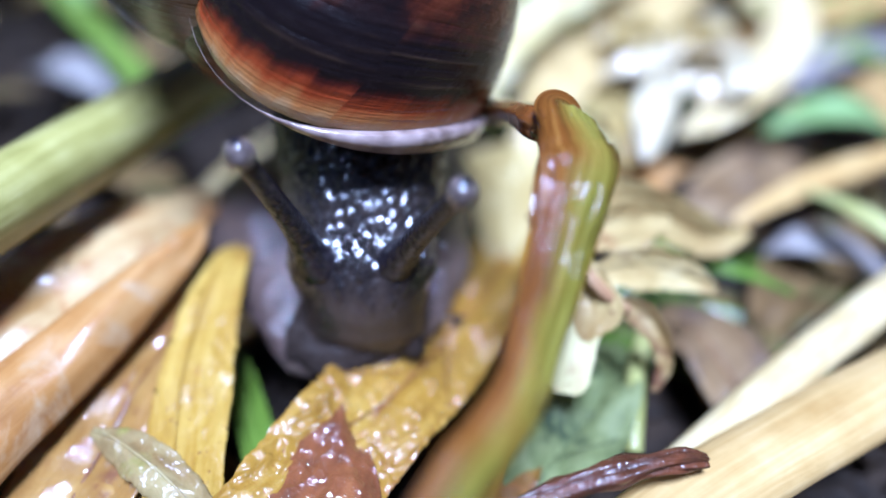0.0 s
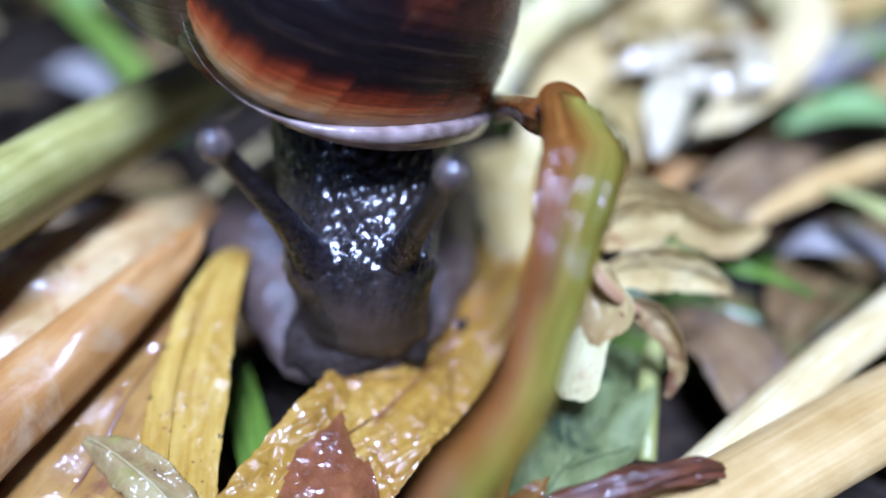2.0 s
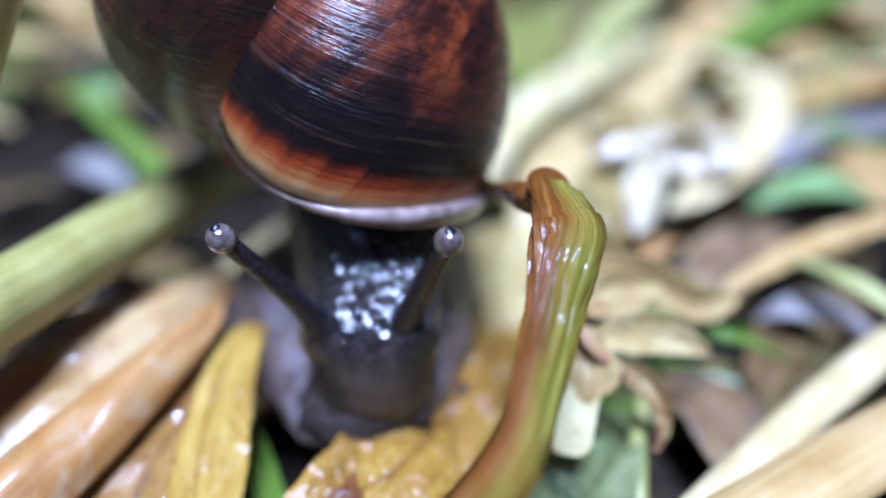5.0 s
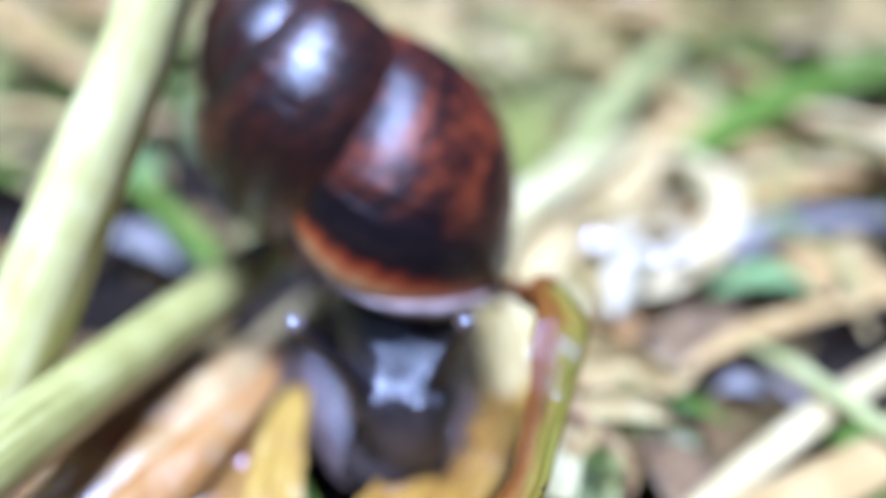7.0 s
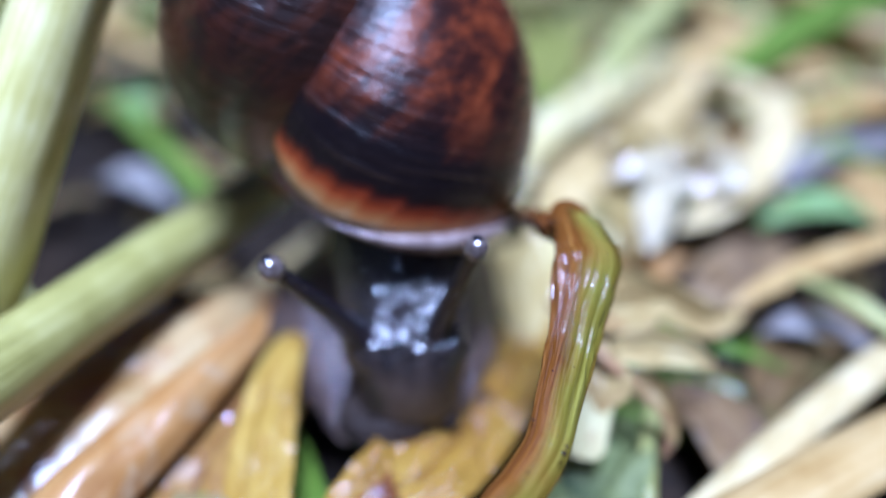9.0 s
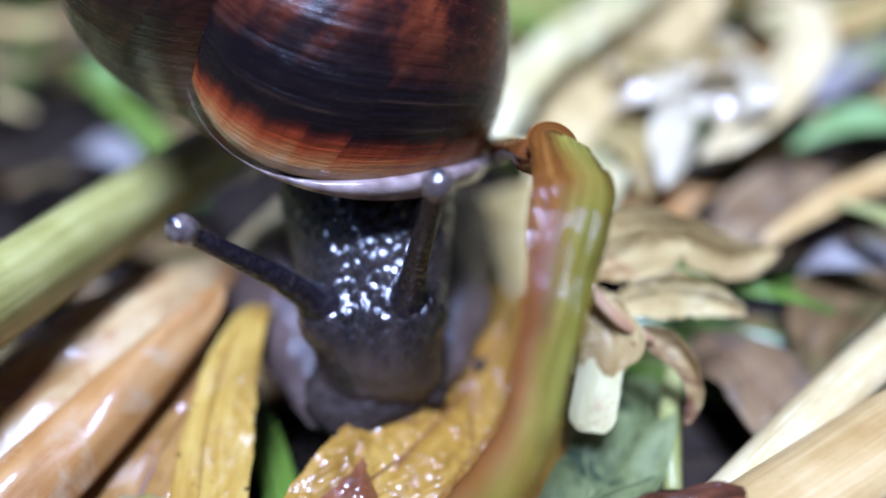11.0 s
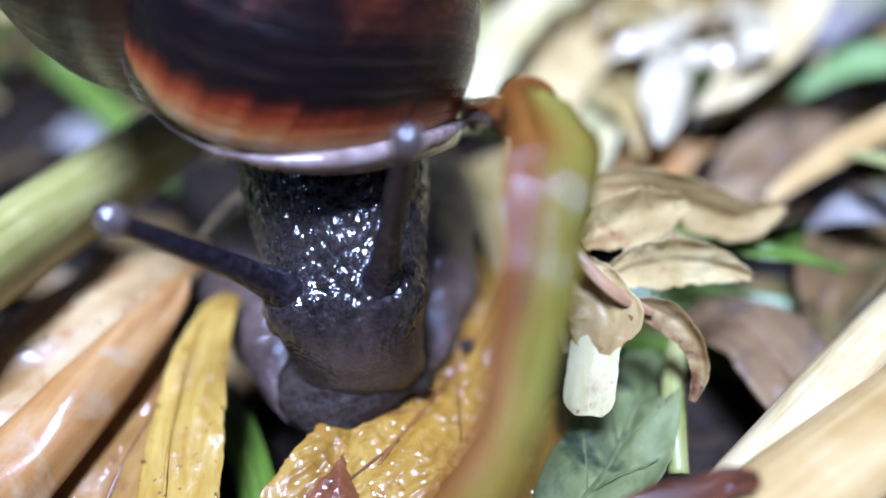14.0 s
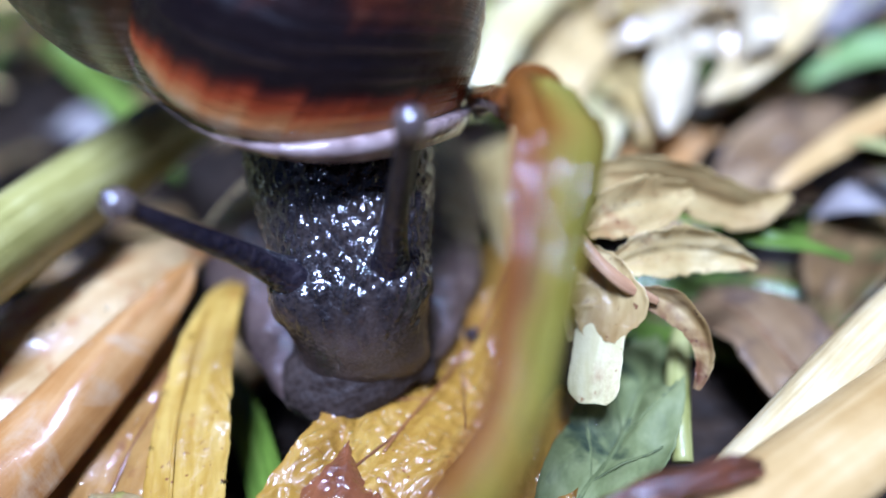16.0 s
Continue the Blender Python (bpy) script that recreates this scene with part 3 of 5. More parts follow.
# the coil: growth a whorl of its path, pitch and tube; size of the tube along and across the axis; its way out and down from the apex
WHORLS, GROW_PATH, GROW_PITCH, GROW_TUBE = 4.2, 0.500, 0.619, 0.381
TUBE_ALONG, TUBE_ACROSS, OUT, DROP, LAST_DROP = 1.006, 0.955, 0.148, 1.699, 0.167
SLANT_ALONG, SLANT_ACROSS = -0.107, -0.054
SWELL, SWELL_OVER = 0.18, 0.20
APEX_SIDE, APEX_UP, MOUTH_DOWN = 0.069, 1.004, -0.386
MOUTH = Vector((-0.467 + 0.04, 3.811, 1.841 + 0.06))
APEX_WAY = Vector((-math.cos(APEX_UP) * math.cos(APEX_SIDE), math.cos(APEX_UP) * math.sin(APEX_SIDE), math.sin(APEX_UP)))
MOUTH_WAY = Vector((0.1, -math.cos(MOUTH_DOWN), -math.sin(MOUTH_DOWN)))
MOUTH_WAY = (MOUTH_WAY - APEX_WAY * MOUTH_WAY.dot(APEX_WAY)).normalized()
SHELL_TURN = Matrix((MOUTH_WAY, APEX_WAY.cross(MOUTH_WAY), APEX_WAY)).transposed()


def shell_ring(turns, m, swell=1.0):
    """One ring of the shell, turns whorls behind the mouth."""
    out = []
    for j in range(m):
        u = 2 * math.pi * j / m
        t = turns + SLANT_ALONG * math.sin(u) + SLANT_ACROSS * math.cos(u)
        tube = math.exp(-GROW_TUBE * t) * swell * (1 + SWELL * (1 - math.exp(-max(turns, 0) / SWELL_OVER)))
        r = OUT * math.exp(-GROW_PATH * t) + TUBE_ACROSS * math.cos(u) * tube
        z = -DROP * math.exp(-GROW_PITCH * t) + TUBE_ALONG * math.sin(u) * tube - LAST_DROP * (max(0, 0.6 - t) / 0.6) ** 2
        out.append(Vector((math.cos(t * 2 * math.pi) * r, math.sin(t * 2 * math.pi) * r, z)))
    return out


def in_snail(q):
    """From the shell's own axes into the snail's space."""
    start = MOUTH - SHELL_TURN @ Vector((OUT, 0, -DROP - LAST_DROP))
    return start + SHELL_TURN @ q - Vector(SNAIL_BASE)


def build_shell():
    n, m = 300, 56
    bm = bmesh.new()
    lay = bm.loops.layers.uv.verify()
    layer = bm.verts.layers.float.new("grow")
    vs, runs = [], []
    for i in range(n):
        f = (i / (n - 1)) ** 1.35
        turns = f * WHORLS
        back = (1 - math.exp(-GROW_PATH * turns)) / GROW_PATH * 2 * math.pi * (OUT + TUBE_ACROSS * 0.8)
        ridge = 1 + 0.006 * noise.noise(Vector((back * 9, 0, 0))) + 0.0022 * math.sin(back * 46) - 0.02 * math.exp(-back * 14)
        runs.append(back)
        row = []
        for q in shell_ring(turns, m, ridge):
            v = bm.verts.new(in_snail(q) * CM)
            v[layer] = back
            row.append(v)
        vs.append(row)
    for i in range(n - 1):
        for j in range(m):
            k = (j + 1) % m
            f = bm.faces.new((vs[i][j], vs[i][k], vs[i + 1][k], vs[i + 1][j]))
            f.smooth = True
            for loop, (a, b) in zip(f.loops, ((i, j), (i, j + 1), (i + 1, j + 1), (i + 1, j))):
                loop[lay].uv = (b * 2 * math.pi * TUBE_ALONG / m, runs[a])
    bm.faces.new(vs[-1])
    bmesh.ops.recalc_face_normals(bm, faces=bm.faces)
    shell = part("shell", bm, SHELL, snail, "glossy dark brown coiled shell with orange band")
    # the thick pale rim round the mouth
    rim = bmesh.new()
    m2, k2 = 72, 10
    s0 = shell_ring(0.0, m2, 1.0)
    s1 = shell_ring(0.012, m2, 1.0)
    mid = sum((q for q in s0), Vector()) / m2
    grid = np.zeros((m2, k2, 3))
    for j in range(m2):
        ahead = (s0[j] - s1[j]).normalized()
        outw = (s0[j] - mid).normalized()
        for k in range(k2):
            a = 2 * math.pi * k / k2
            u = 2 * math.pi * j / m2
            f = min(1.0, max(0.0, (math.sin(u) + 0.45) / 0.8))
            fat = 1 - 0.985 * f * f * (3 - 2 * f)
            q = s0[j] + outw * (0.01 + fat * 0.042 * math.cos(a)) + ahead * (0.02 + fat * (0.082 * math.sin(a) + 0.020 * math.sin(3 * a)))
            grid[j, k] = in_snail(q)
    grid = np.concatenate([grid, grid[:1]], axis=0)
    fill(rim, grid, [[(k * 0.03, j * 0.06) for k in range(k2 + 1)] for j in range(m2 + 1)], closed=True)
    bmesh.ops.remove_doubles(rim, verts=rim.verts, dist=1e-7)
    bmesh.ops.recalc_face_normals(rim, faces=rim.faces)
    part("shell_lip", rim, LIP_SHELL, shell, "pale translucent rim of the shell mouth")


build_shell()


def smooth(lo, hi, v):
    f = min(1.0, max(0.0, (v - lo) / (hi - lo)))
    return f * f * (3 - 2 * f)


def body_mesh(stations, m=40, n=50, wob=0.03, seed=0, warts=(0.04, 0.06, 0.0), folds=(0, 0.0), dark=None, frill=0.0, knobs=()):
    """A soft body: stations of x, y, z, half width, upper and lower half height. warts: their size across, along, and height;
    folds: count a centimetre and depth of grooves round it; dark: from where to where along it the dark pigment fades;
    knobs: swellings, each with its place, reach and height."""
    st = spline([(x - SNAIL_BASE[0], y - SNAIL_BASE[1], z - SNAIL_BASE[2], a, b, c) for x, y, z, a, b, c in stations], n)
    t = unit(np.gradient(st[:, :3], axis=0))
    run = np.concatenate([[0], np.cumsum(np.linalg.norm(np.diff(st[:, :3], axis=0), axis=1))])
    grid, tone = np.zeros((n, m, 3)), np.zeros((n, m))
    side = Vector((1, 0, 0))
    for i in range(n):
        nor = Vector(t[i]).cross(side).normalized()
        wide = max(st[i, 3], 0.004)
        for j in range(m):
            a = 2 * math.pi * j / m - math.pi / 2
            ca, sa = math.cos(a), math.sin(a)
            h = max(st[i, 4] if sa > 0 else st[i, 5], 0.004)
            k = 1 + wob * noise.noise(Vector((ca * 2, sa * 2 + seed * 9, run[i] * 2.6)))
            if frill:
                k += frill * abs(ca) ** 3 * noise.noise(Vector((math.copysign(3.0, ca), seed, run[i] * 3.4)))
            way = side * wide * ca + nor * h * sa
            fade = 1.0
            if dark:
                fade = 1 - smooth(dark[0], dark[1], run[i] / run[-1] + 0.05 * noise.noise(Vector((ca * 5, sa * 5, seed))))
                tone[i, j] = fade
            lift = 0.0
            if warts[2]:
                spot = Vector((a * wide / warts[0] + 20, run[i] / warts[1], seed))
                spot += 0.35 * noise.noise_vector(spot * 0.7)
                near = noise.voronoi(spot)[0]
                lift = warts[2] * (0.1 + 0.9 * fade) * (smooth(0.0, 0.55, near[1] - near[0]) - 0.5) * min(1.0, wide / 0.15)
            if folds[1]:
                lift += folds[1] * math.sin(run[i] * folds[0] * 6.28 + 3 * noise.noise(Vector((ca * 3, sa * 3, run[i] * 4)))) * min(1.0, wide / 0.15)
            q = Vector(st[i, :3]) + way * k
            for place, reach, height in knobs:
                lift += height * math.exp(-((q - place).length / reach) ** 2)
            grid[i, j] = q + way.normalized() * lift
    bm = bmesh.new()
    layer = bm.verts.layers.float.new("pigment")
    vs = fill(bm, grid, [[(j * 0.05, i * 0.05) for j in range(m + 1)] for i in range(n)], closed=True)
    for i in range(n):
        for j in range(m):
            vs[i][j][layer] = tone[i, j]
    bm.faces.new(vs[0][::-1])
    bm.faces.new(vs[-1])
    bmesh.ops.recalc_face_normals(bm, faces=bm.faces)
    return bm


head = part("head", body_mesh([(-0.40, 4.00, 1.55, 0.52, 0.33, 0.45), (-0.38, 3.50, 1.47, 0.485, 0.32, 0.46), (-0.36, 3.15, 1.22, 0.44, 0.30, 0.44),
                               (-0.35, 2.93, 1.03, 0.375, 0.27, 0.40), (-0.345, 2.78, 0.87, 0.33, 0.27, 0.34), (-0.355, 2.72, 0.70, 0.325, 0.20, 0.26),
                               (-0.38, 2.72, 0.57, 0.33, 0.16, 0.20), (-0.41, 2.74, 0.47, 0.29, 0.13, 0.15), (-0.43, 2.75, 0.41, 0.20, 0.09, 0.09), (-0.43, 2.76, 0.37, 0.10, 0.04, 0.04), (-0.43, 2.765, 0.36, 0.01, 0.01, 0.01)],
                              m=230, n=240, seed=1, warts=(0.044, 0.078, 0.017), dark=(0.68, 0.80),
                              knobs=[(Vector(p) - Vector(SNAIL_BASE), 0.16, 0.105) for p in ((-0.60, 2.73, 1.05), (-0.12, 2.73, 1.05))]),
            SKIN_DARK, snail, "dark grey wet warty head and neck")
muzzle = part("mouth", body_mesh([(-0.40, 3.00, 0.56, 0.30, 0.18, 0.18), (-0.41, 2.84, 0.56, 0.37, 0.20, 0.20), (-0.44, 2.72, 0.53, 0.37, 0.19, 0.17), (-0.49, 2.61, 0.49, 0.30, 0.15, 0.12),
                                  (-0.52, 2.53, 0.46, 0.20, 0.10, 0.08), (-0.53, 2.48, 0.44, 0.09, 0.05, 0.04), (-0.53, 2.465, 0.44, 0.01, 0.01, 0.01)],
                        m=110, n=80, seed=2, wob=0.10, warts=(0.07, 0.05, 0.005), folds=(9, 0.005)), SKIN_LIP, snail, "brownish translucent mouth lobes")
for lx, ly, lz, turn in ((-0.72, 2.70, 0.56, -0.1), (-0.13, 2.73, 0.58, 0.1)):
    part("mouth_lappet", body_mesh([(lx - turn, ly + 0.14, lz + 0.03, 0.03, 0.03, 0.03), (lx, ly + 0.06, lz + 0.02, 0.085, 0.08, 0.07), (lx, ly, lz - 0.03, 0.095, 0.09, 0.08),
                                    (lx + turn * 0.3, ly - 0.06, lz - 0.12, 0.075, 0.06, 0.06), (lx + turn * 0.4, ly - 0.08, lz - 0.17, 0.01, 0.01, 0.01)],
                                   m=48, n=36, seed=7, wob=0.1, warts=(0.05, 0.05, 0.006)), SKIN_LIP, snail, "small soft lobe beside the mouth")
part("foot", body_mesh([(-0.30, 5.90, 0.22, 0.05, 0.04, 0.03), (-0.38, 5.40, 0.28, 0.40, 0.16, 0.10), (-0.50, 4.70, 0.38, 0.74, 0.34, 0.14), (-0.64, 4.10, 0.42, 0.93, 0.42, 0.16),
                        (-0.62, 3.60, 0.42, 0.87, 0.40, 0.15), (-0.53, 3.20, 0.42, 0.71, 0.34, 0.14), (-0.49, 2.92, 0.42, 0.56, 0.26, 0.12), (-0.50, 2.74, 0.42, 0.43, 0.17, 0.11),
                        (-0.52, 2.63, 0.41, 0.32, 0.11, 0.10), (-0.53, 2.55, 0.41, 0.20, 0.06, 0.07), (-0.53, 2.51, 0.41, 0.02, 0.02, 0.02)],
                       m=260, n=340, seed=3, wob=0.05, warts=(0.030, 0.036, 0.013), folds=(6, 0.006), frill=0.05), SKIN_PALE, snail, "grey-brown slimy foot spread on the leaf")


def build_tentacle():
    """Along +z from its root, with its eye bulb."""
    t = part("tentacle", tube_mesh([(0, 0, -0.14), (0, 0, -0.02), (0.004, 0, 0.12), (0.012, 0, 0.3), (0.008, 0, 0.6), (0, 0, 0.82)], [0.085, 0.11, 0.080, 0.062, 0.049, 0.045],
                                   up=(0, 1, 0), n=30, m=18, wob=0.08), SKIN_TENT, snail, "dark grey slender tentacle")
    bulb = bmesh.new()
    bmesh.ops.create_uvsphere(bulb, u_segments=22, v_segments=14, radius=0.068 * CM)
    for v in bulb.verts:
        v.co.z *= 1.12
        v.co += Vector((0, 0, 0.85 * CM))
    for f in bulb.faces:
        f.smooth = True
    part("eye_bulb", bulb, EYE_SKIN, t, "pale rounded tentacle tip")
    spot = bmesh.new()
    bmesh.ops.create_uvsphere(spot, u_segments=16, v_segments=10, radius=0.03 * CM)
    for v in spot.verts:
        v.co.z *= 0.6
        v.co += Vector((0.012, 0.0, 0.912)) * CM
    for f in spot.faces:
        f.smooth = True
    part("eye_spot", spot, SKIN_TENT, t, "small black eye at the tip")
    return t


tentacle_a = build_tentacle()
tentacle_b = build_tentacle()


# ---- plants round the snail ----
def build_bent_stem():
    base = (-0.9, -0.9, -0.35)
    stem = thing("bent_stem", *base, "wet brown and green bent hollow plant stem, broken at the top", "plant stem")
    pts = [(-0.9, -0.9, -0.3), (-0.5, 0.0, 0.55), (-0.13, 0.85, 1.18), (0.12, 1.29, 1.37), (0.24, 1.44, 1.40), (0.36, 1.61, 1.45), (0.43, 1.80, 1.52), (0.50, 2.00, 1.60),
           (0.565, 2.20, 1.70), (0.650, 2.46, 1.82), (0.640, 2.57, 1.855), (0.620, 2.70, 1.880), (0.610, 2.78, 1.885), (0.605, 2.83, 1.85), (0.60, 2.85, 1.78), (0.60, 2.855, 1.70)]
    part("stem", tube_mesh(off(pts, base), [0.14, 0.125, 0.108, 0.102, 0.102, 0.104, 0.110, 0.118, 0.132, 0.172, 0.150, 0.124, 0.120, 0.120, 0.11, 0.06], flat=0.55, up=(0.25, -0.6, 0.75), n=280, m=200,
                           ribs=(13, 0.012), wob=0.12, seed=4, creases=(0.36, 0.20)), WET_STEM, stem)
    part("broken_tip", tube_mesh(off([(0.64, 2.83, 1.80), (0.53, 2.88, 1.80), (0.48, 3.05, 1.74), (0.42, 3.30, 1.62), (0.37, 3.54, 1.49), (0.34, 3.66, 1.42)], base),
                                 [0.09, 0.085, 0.07, 0.066, 0.075, 0.05], n=60, m=26, ribs=(7, 0.06), wob=0.25, seed=5), BROWN_STEM, stem, "thin brown folded end of the stem")
    for x, y, z, r in ((0.415, 1.50, 1.545, 0.012), (0.43, 1.53, 1.55, 0.008), (0.30, 1.66, 1.575, 0.007)):
        s = bmesh.new()
        bmesh.ops.create_icosphere(s, subdivisions=2, radius=r * CM)
        bmesh.ops.translate(s, verts=s.verts, vec=Vector(off([(x, y, z)], base)[0]) * CM)
        part("speck", s, SEED, stem, "tiny black speck")


build_bent_stem()

single("green_stalk", tube_mesh([(-0.4, 8.8, -0.15), (-0.8, 7.6, 0.42), (-1.08, 6.7, 0.70), (-1.40, 5.61, 0.93), (-1.78, 4.37, 1.12), (-2.16, 3.13, 1.29), (-2.59, 1.72, 1.44), (-3.05, 0.2, 1.46), (-3.3, -1.4, 1.2), (-3.6, -3.0, 0.3), (-3.7, -3.6, -0.4)],
                                [0.17, 0.19, 0.21, 0.225, 0.225, 0.222, 0.22, 0.22, 0.22, 0.22, 0.22], n=90, m=28, ribs=(16, 0.012), wob=0.03, seed=6), GREEN_STALK,
       "thick pale green smooth stalk leaning beside the snail", "plant stalk")
single("upright_stalk", tube_mesh([(-3.7, 1.3, -0.4), (-3.13, 2.4, 0.94), (-2.44, 3.2, 2.39), (-1.93, 3.83, 3.52), (-1.4, 4.5, 5.0)],
                                  [0.30, 0.28, 0.25, 0.22, 0.18], n=50, m=24, ribs=(12, 0.02), wob=0.03, seed=7), UPRIGHT,
       "upright pale green stalk standing near the snail", "plant stalk")
def build_folded_leaf():
    base = (-1.8, 2.6, 0.5)
    leaf = thing("dry_folded_leaf", *base, "tan brown wet dry leaf folded lengthwise", "dead leaf")
    part("upper_fold", blade_mesh(off([(-3.3, 1.35, 0.66), (-2.54, 2.24, 0.82), (-2.19, 2.78, 0.86), (-1.93, 3.22, 0.85), (-1.70, 3.57, 0.78), (-1.50, 3.95, 0.62)], base),
                                  [0.72, 0.70, 0.66, 0.60, 0.5, 0.25], up=(-0.1, -0.42, 0.9), cup=-0.10, thick=0.025, wob=0.05, n=90, m=25, seed=8), PALE_TAN, leaf, "pale tan side with its highlight put into the colour")
    part("lower_fold", blade_mesh(off([(-2.62, 0.9, 0.54), (-2.10, 1.88, 0.74), (-1.78, 2.42, 0.81), (-1.56, 2.86, 0.84), (-1.41, 3.18, 0.86), (-1.36, 3.32, 0.86)], base),
                                  [0.46, 0.44, 0.38, 0.30, 0.2, 0.06], up=(0.35, -0.45, 0.82), cup=-0.22, thick=0.03, wob=0.03, n=90, m=19, seed=48), ORANGE_TAN, leaf, "orange-tan rolled edge")
    spots = [(-2.06, 2.90, 0.89), (-2.02, 2.94, 0.89), (-2.09, 2.86, 0.89), (-1.72, 2.98, 0.91), (-1.66, 3.02, 0.9), (-1.62, 3.08, 0.9), (-1.58, 3.14, 0.9)]
    droplets(leaf, off(spots, base), 8)


build_folded_leaf()
leaf_thing("yellow_leaf_strip", (-1.2, 2.3, 0.3), [(-1.10, 1.1, 0.42), (-1.15, 1.8, 0.49), (-1.21, 2.2, 0.55), (-1.23, 2.6, 0.63), (-1.225, 2.92, 0.68), (-1.20, 3.25, 0.68), (-1.16, 3.6, 0.5)],
           [0.36, 0.36, 0.40, 0.36, 0.30, 0.20, 0.08], YELLOW_STRIP, "yellow wet dead leaf strip with small drops", "dead leaf", (0.05, -0.35, 0.93), -0.03, 0.025, 0.02, 9,
           ((0.05, 0.75, -0.30, -0.35, 0.010),), 5, n=160, m=40, vein_mat=YELLOW_STRIP, crinkle=(9.0, 0.016))
leaf_thing("yellow_leaf_strip", (-1.55, 2.2, 0.15), [(-1.85, 1.3, 0.30), (-1.68, 1.93, 0.42), (-1.57, 2.35, 0.50), (-1.46, 2.75, 0.56), (-1.38, 3.15, 0.55)],
           [0.60, 0.66, 0.60, 0.46, 0.2], WET_TAN, "brownish wet dead leaf strip under a tan leaf", "dead leaf", (-0.1, -0.3, 0.95), 0.04, 0.04, 0.03, 10, ((0.05, 0.9, 0.0, 0.1, 0.01),), 2, n=120, m=36, crinkle=(6.0, 0.012))
leaf_thing("silvery_leaf", (-1.3, 1.95, 0.4), [(-1.70, 2.14, 0.46), (-1.55, 2.05, 0.52), (-1.36, 1.92, 0.56), (-1.17, 1.78, 0.55), (-0.95, 1.58, 0.5)], [0.08, 0.17, 0.22, 0.22, 0.14], SILVERY,
           "pale silvery wet leaf lying across yellow leaves", "leaf", (0.1, -0.2, 0.95), -0.15, 0.03, 0.0, 56, ((0.05, 0.95, 0.0, 0.0, 0.008),), 2, n=120, m=30, vein_mat=SILVERY, crinkle=(9.0, 0.030), ragged=0.12)
single("brown_dead_leaf", blade_mesh([(-2.6, 2.6, 0.15), (-2.32, 2.4, 0.28), (-1.88, 2.15, 0.34), (-1.52, 1.93, 0.36), (-1.2, 1.6, 0.3)], [0.2, 0.4, 0.5, 0.46, 0.2], cup=0.1, thick=0.02, wob=0.07, n=100, m=36, crinkle=(7.0, 0.02),
                                     seed=57), WET_TAN, "wet orange-brown rotten leaf under the tan leaf", "dead leaf")
single("bleached_leaf", blade_mesh([(0.30, 5.1, 0.2), (0.40, 4.8, 0.36), (0.52, 4.38, 0.38), (0.49, 3.9, 0.32), (0.45, 3.6, 0.2)], [0.15, 0.42, 0.5, 0.4, 0.1], up=(0.1, -0.5, 0.85), cup=0.1, wob=0.05, n=40, m=11,
                                   seed=58), CREAM_SEPAL, "bleached white leaf behind the bent stem", "dead leaf")
single("olive_leaf", blade_mesh([(0.3, 6.8, 0.1), (0.6, 7.9, 0.35), (1.1, 9.2, 0.5), (1.9, 11.2, 0.45)], [0.4, 1.0, 1.2, 0.4], up=(0, -0.3, 0.95), cup=0.1, wob=0.08, n=40, m=13, rib=0.04, seed=94),
       OLIVE_LEAF, "broad olive green leaf behind the snail", "leaf")
single("olive_leaf", blade_mesh([(0.45, 5.3, 0.3), (0.52, 5.67, 0.5), (0.65, 6.1, 0.6), (0.85, 6.7, 0.5)], [0.1, 0.3, 0.34, 0.1], cup=0.15, wob=0.05, n=30, m=9, seed=59), GREEN_BLADE,
       "small olive green leaf", "leaf")
single("orange_brown_leaf", blade_mesh([(1.15, 4.25, 0.08), (1.42, 4.42, 0.25), (1.75, 4.68, 0.26), (2.15, 5.0, 0.1)], [0.1, 0.4, 0.42, 0.1], cup=0.15, wob=0.06, n=30, m=9, seed=70), ORANGE_TAN,
       "orange-brown curled dead leaf", "dead leaf")
leaf_thing("dull_brown_leaf", (1.78, 2.95, -0.2), [(1.55, 3.5, -0.1), (1.65, 3.25, 0.04), (1.78, 2.98, 0.08), (1.86, 2.68, 0.02), (1.9, 2.4, -0.1)], [0.15, 0.44, 0.52, 0.44, 0.15], DULL_PINK,
           "dull pinkish brown dead leaf low in the litter", "dead leaf", (0, 0, 1), 0.12, 0.07, 0.04, 71, ((0.05, 0.95, 0.0, 0.0, 0.01),), 4, n=40, m=11)


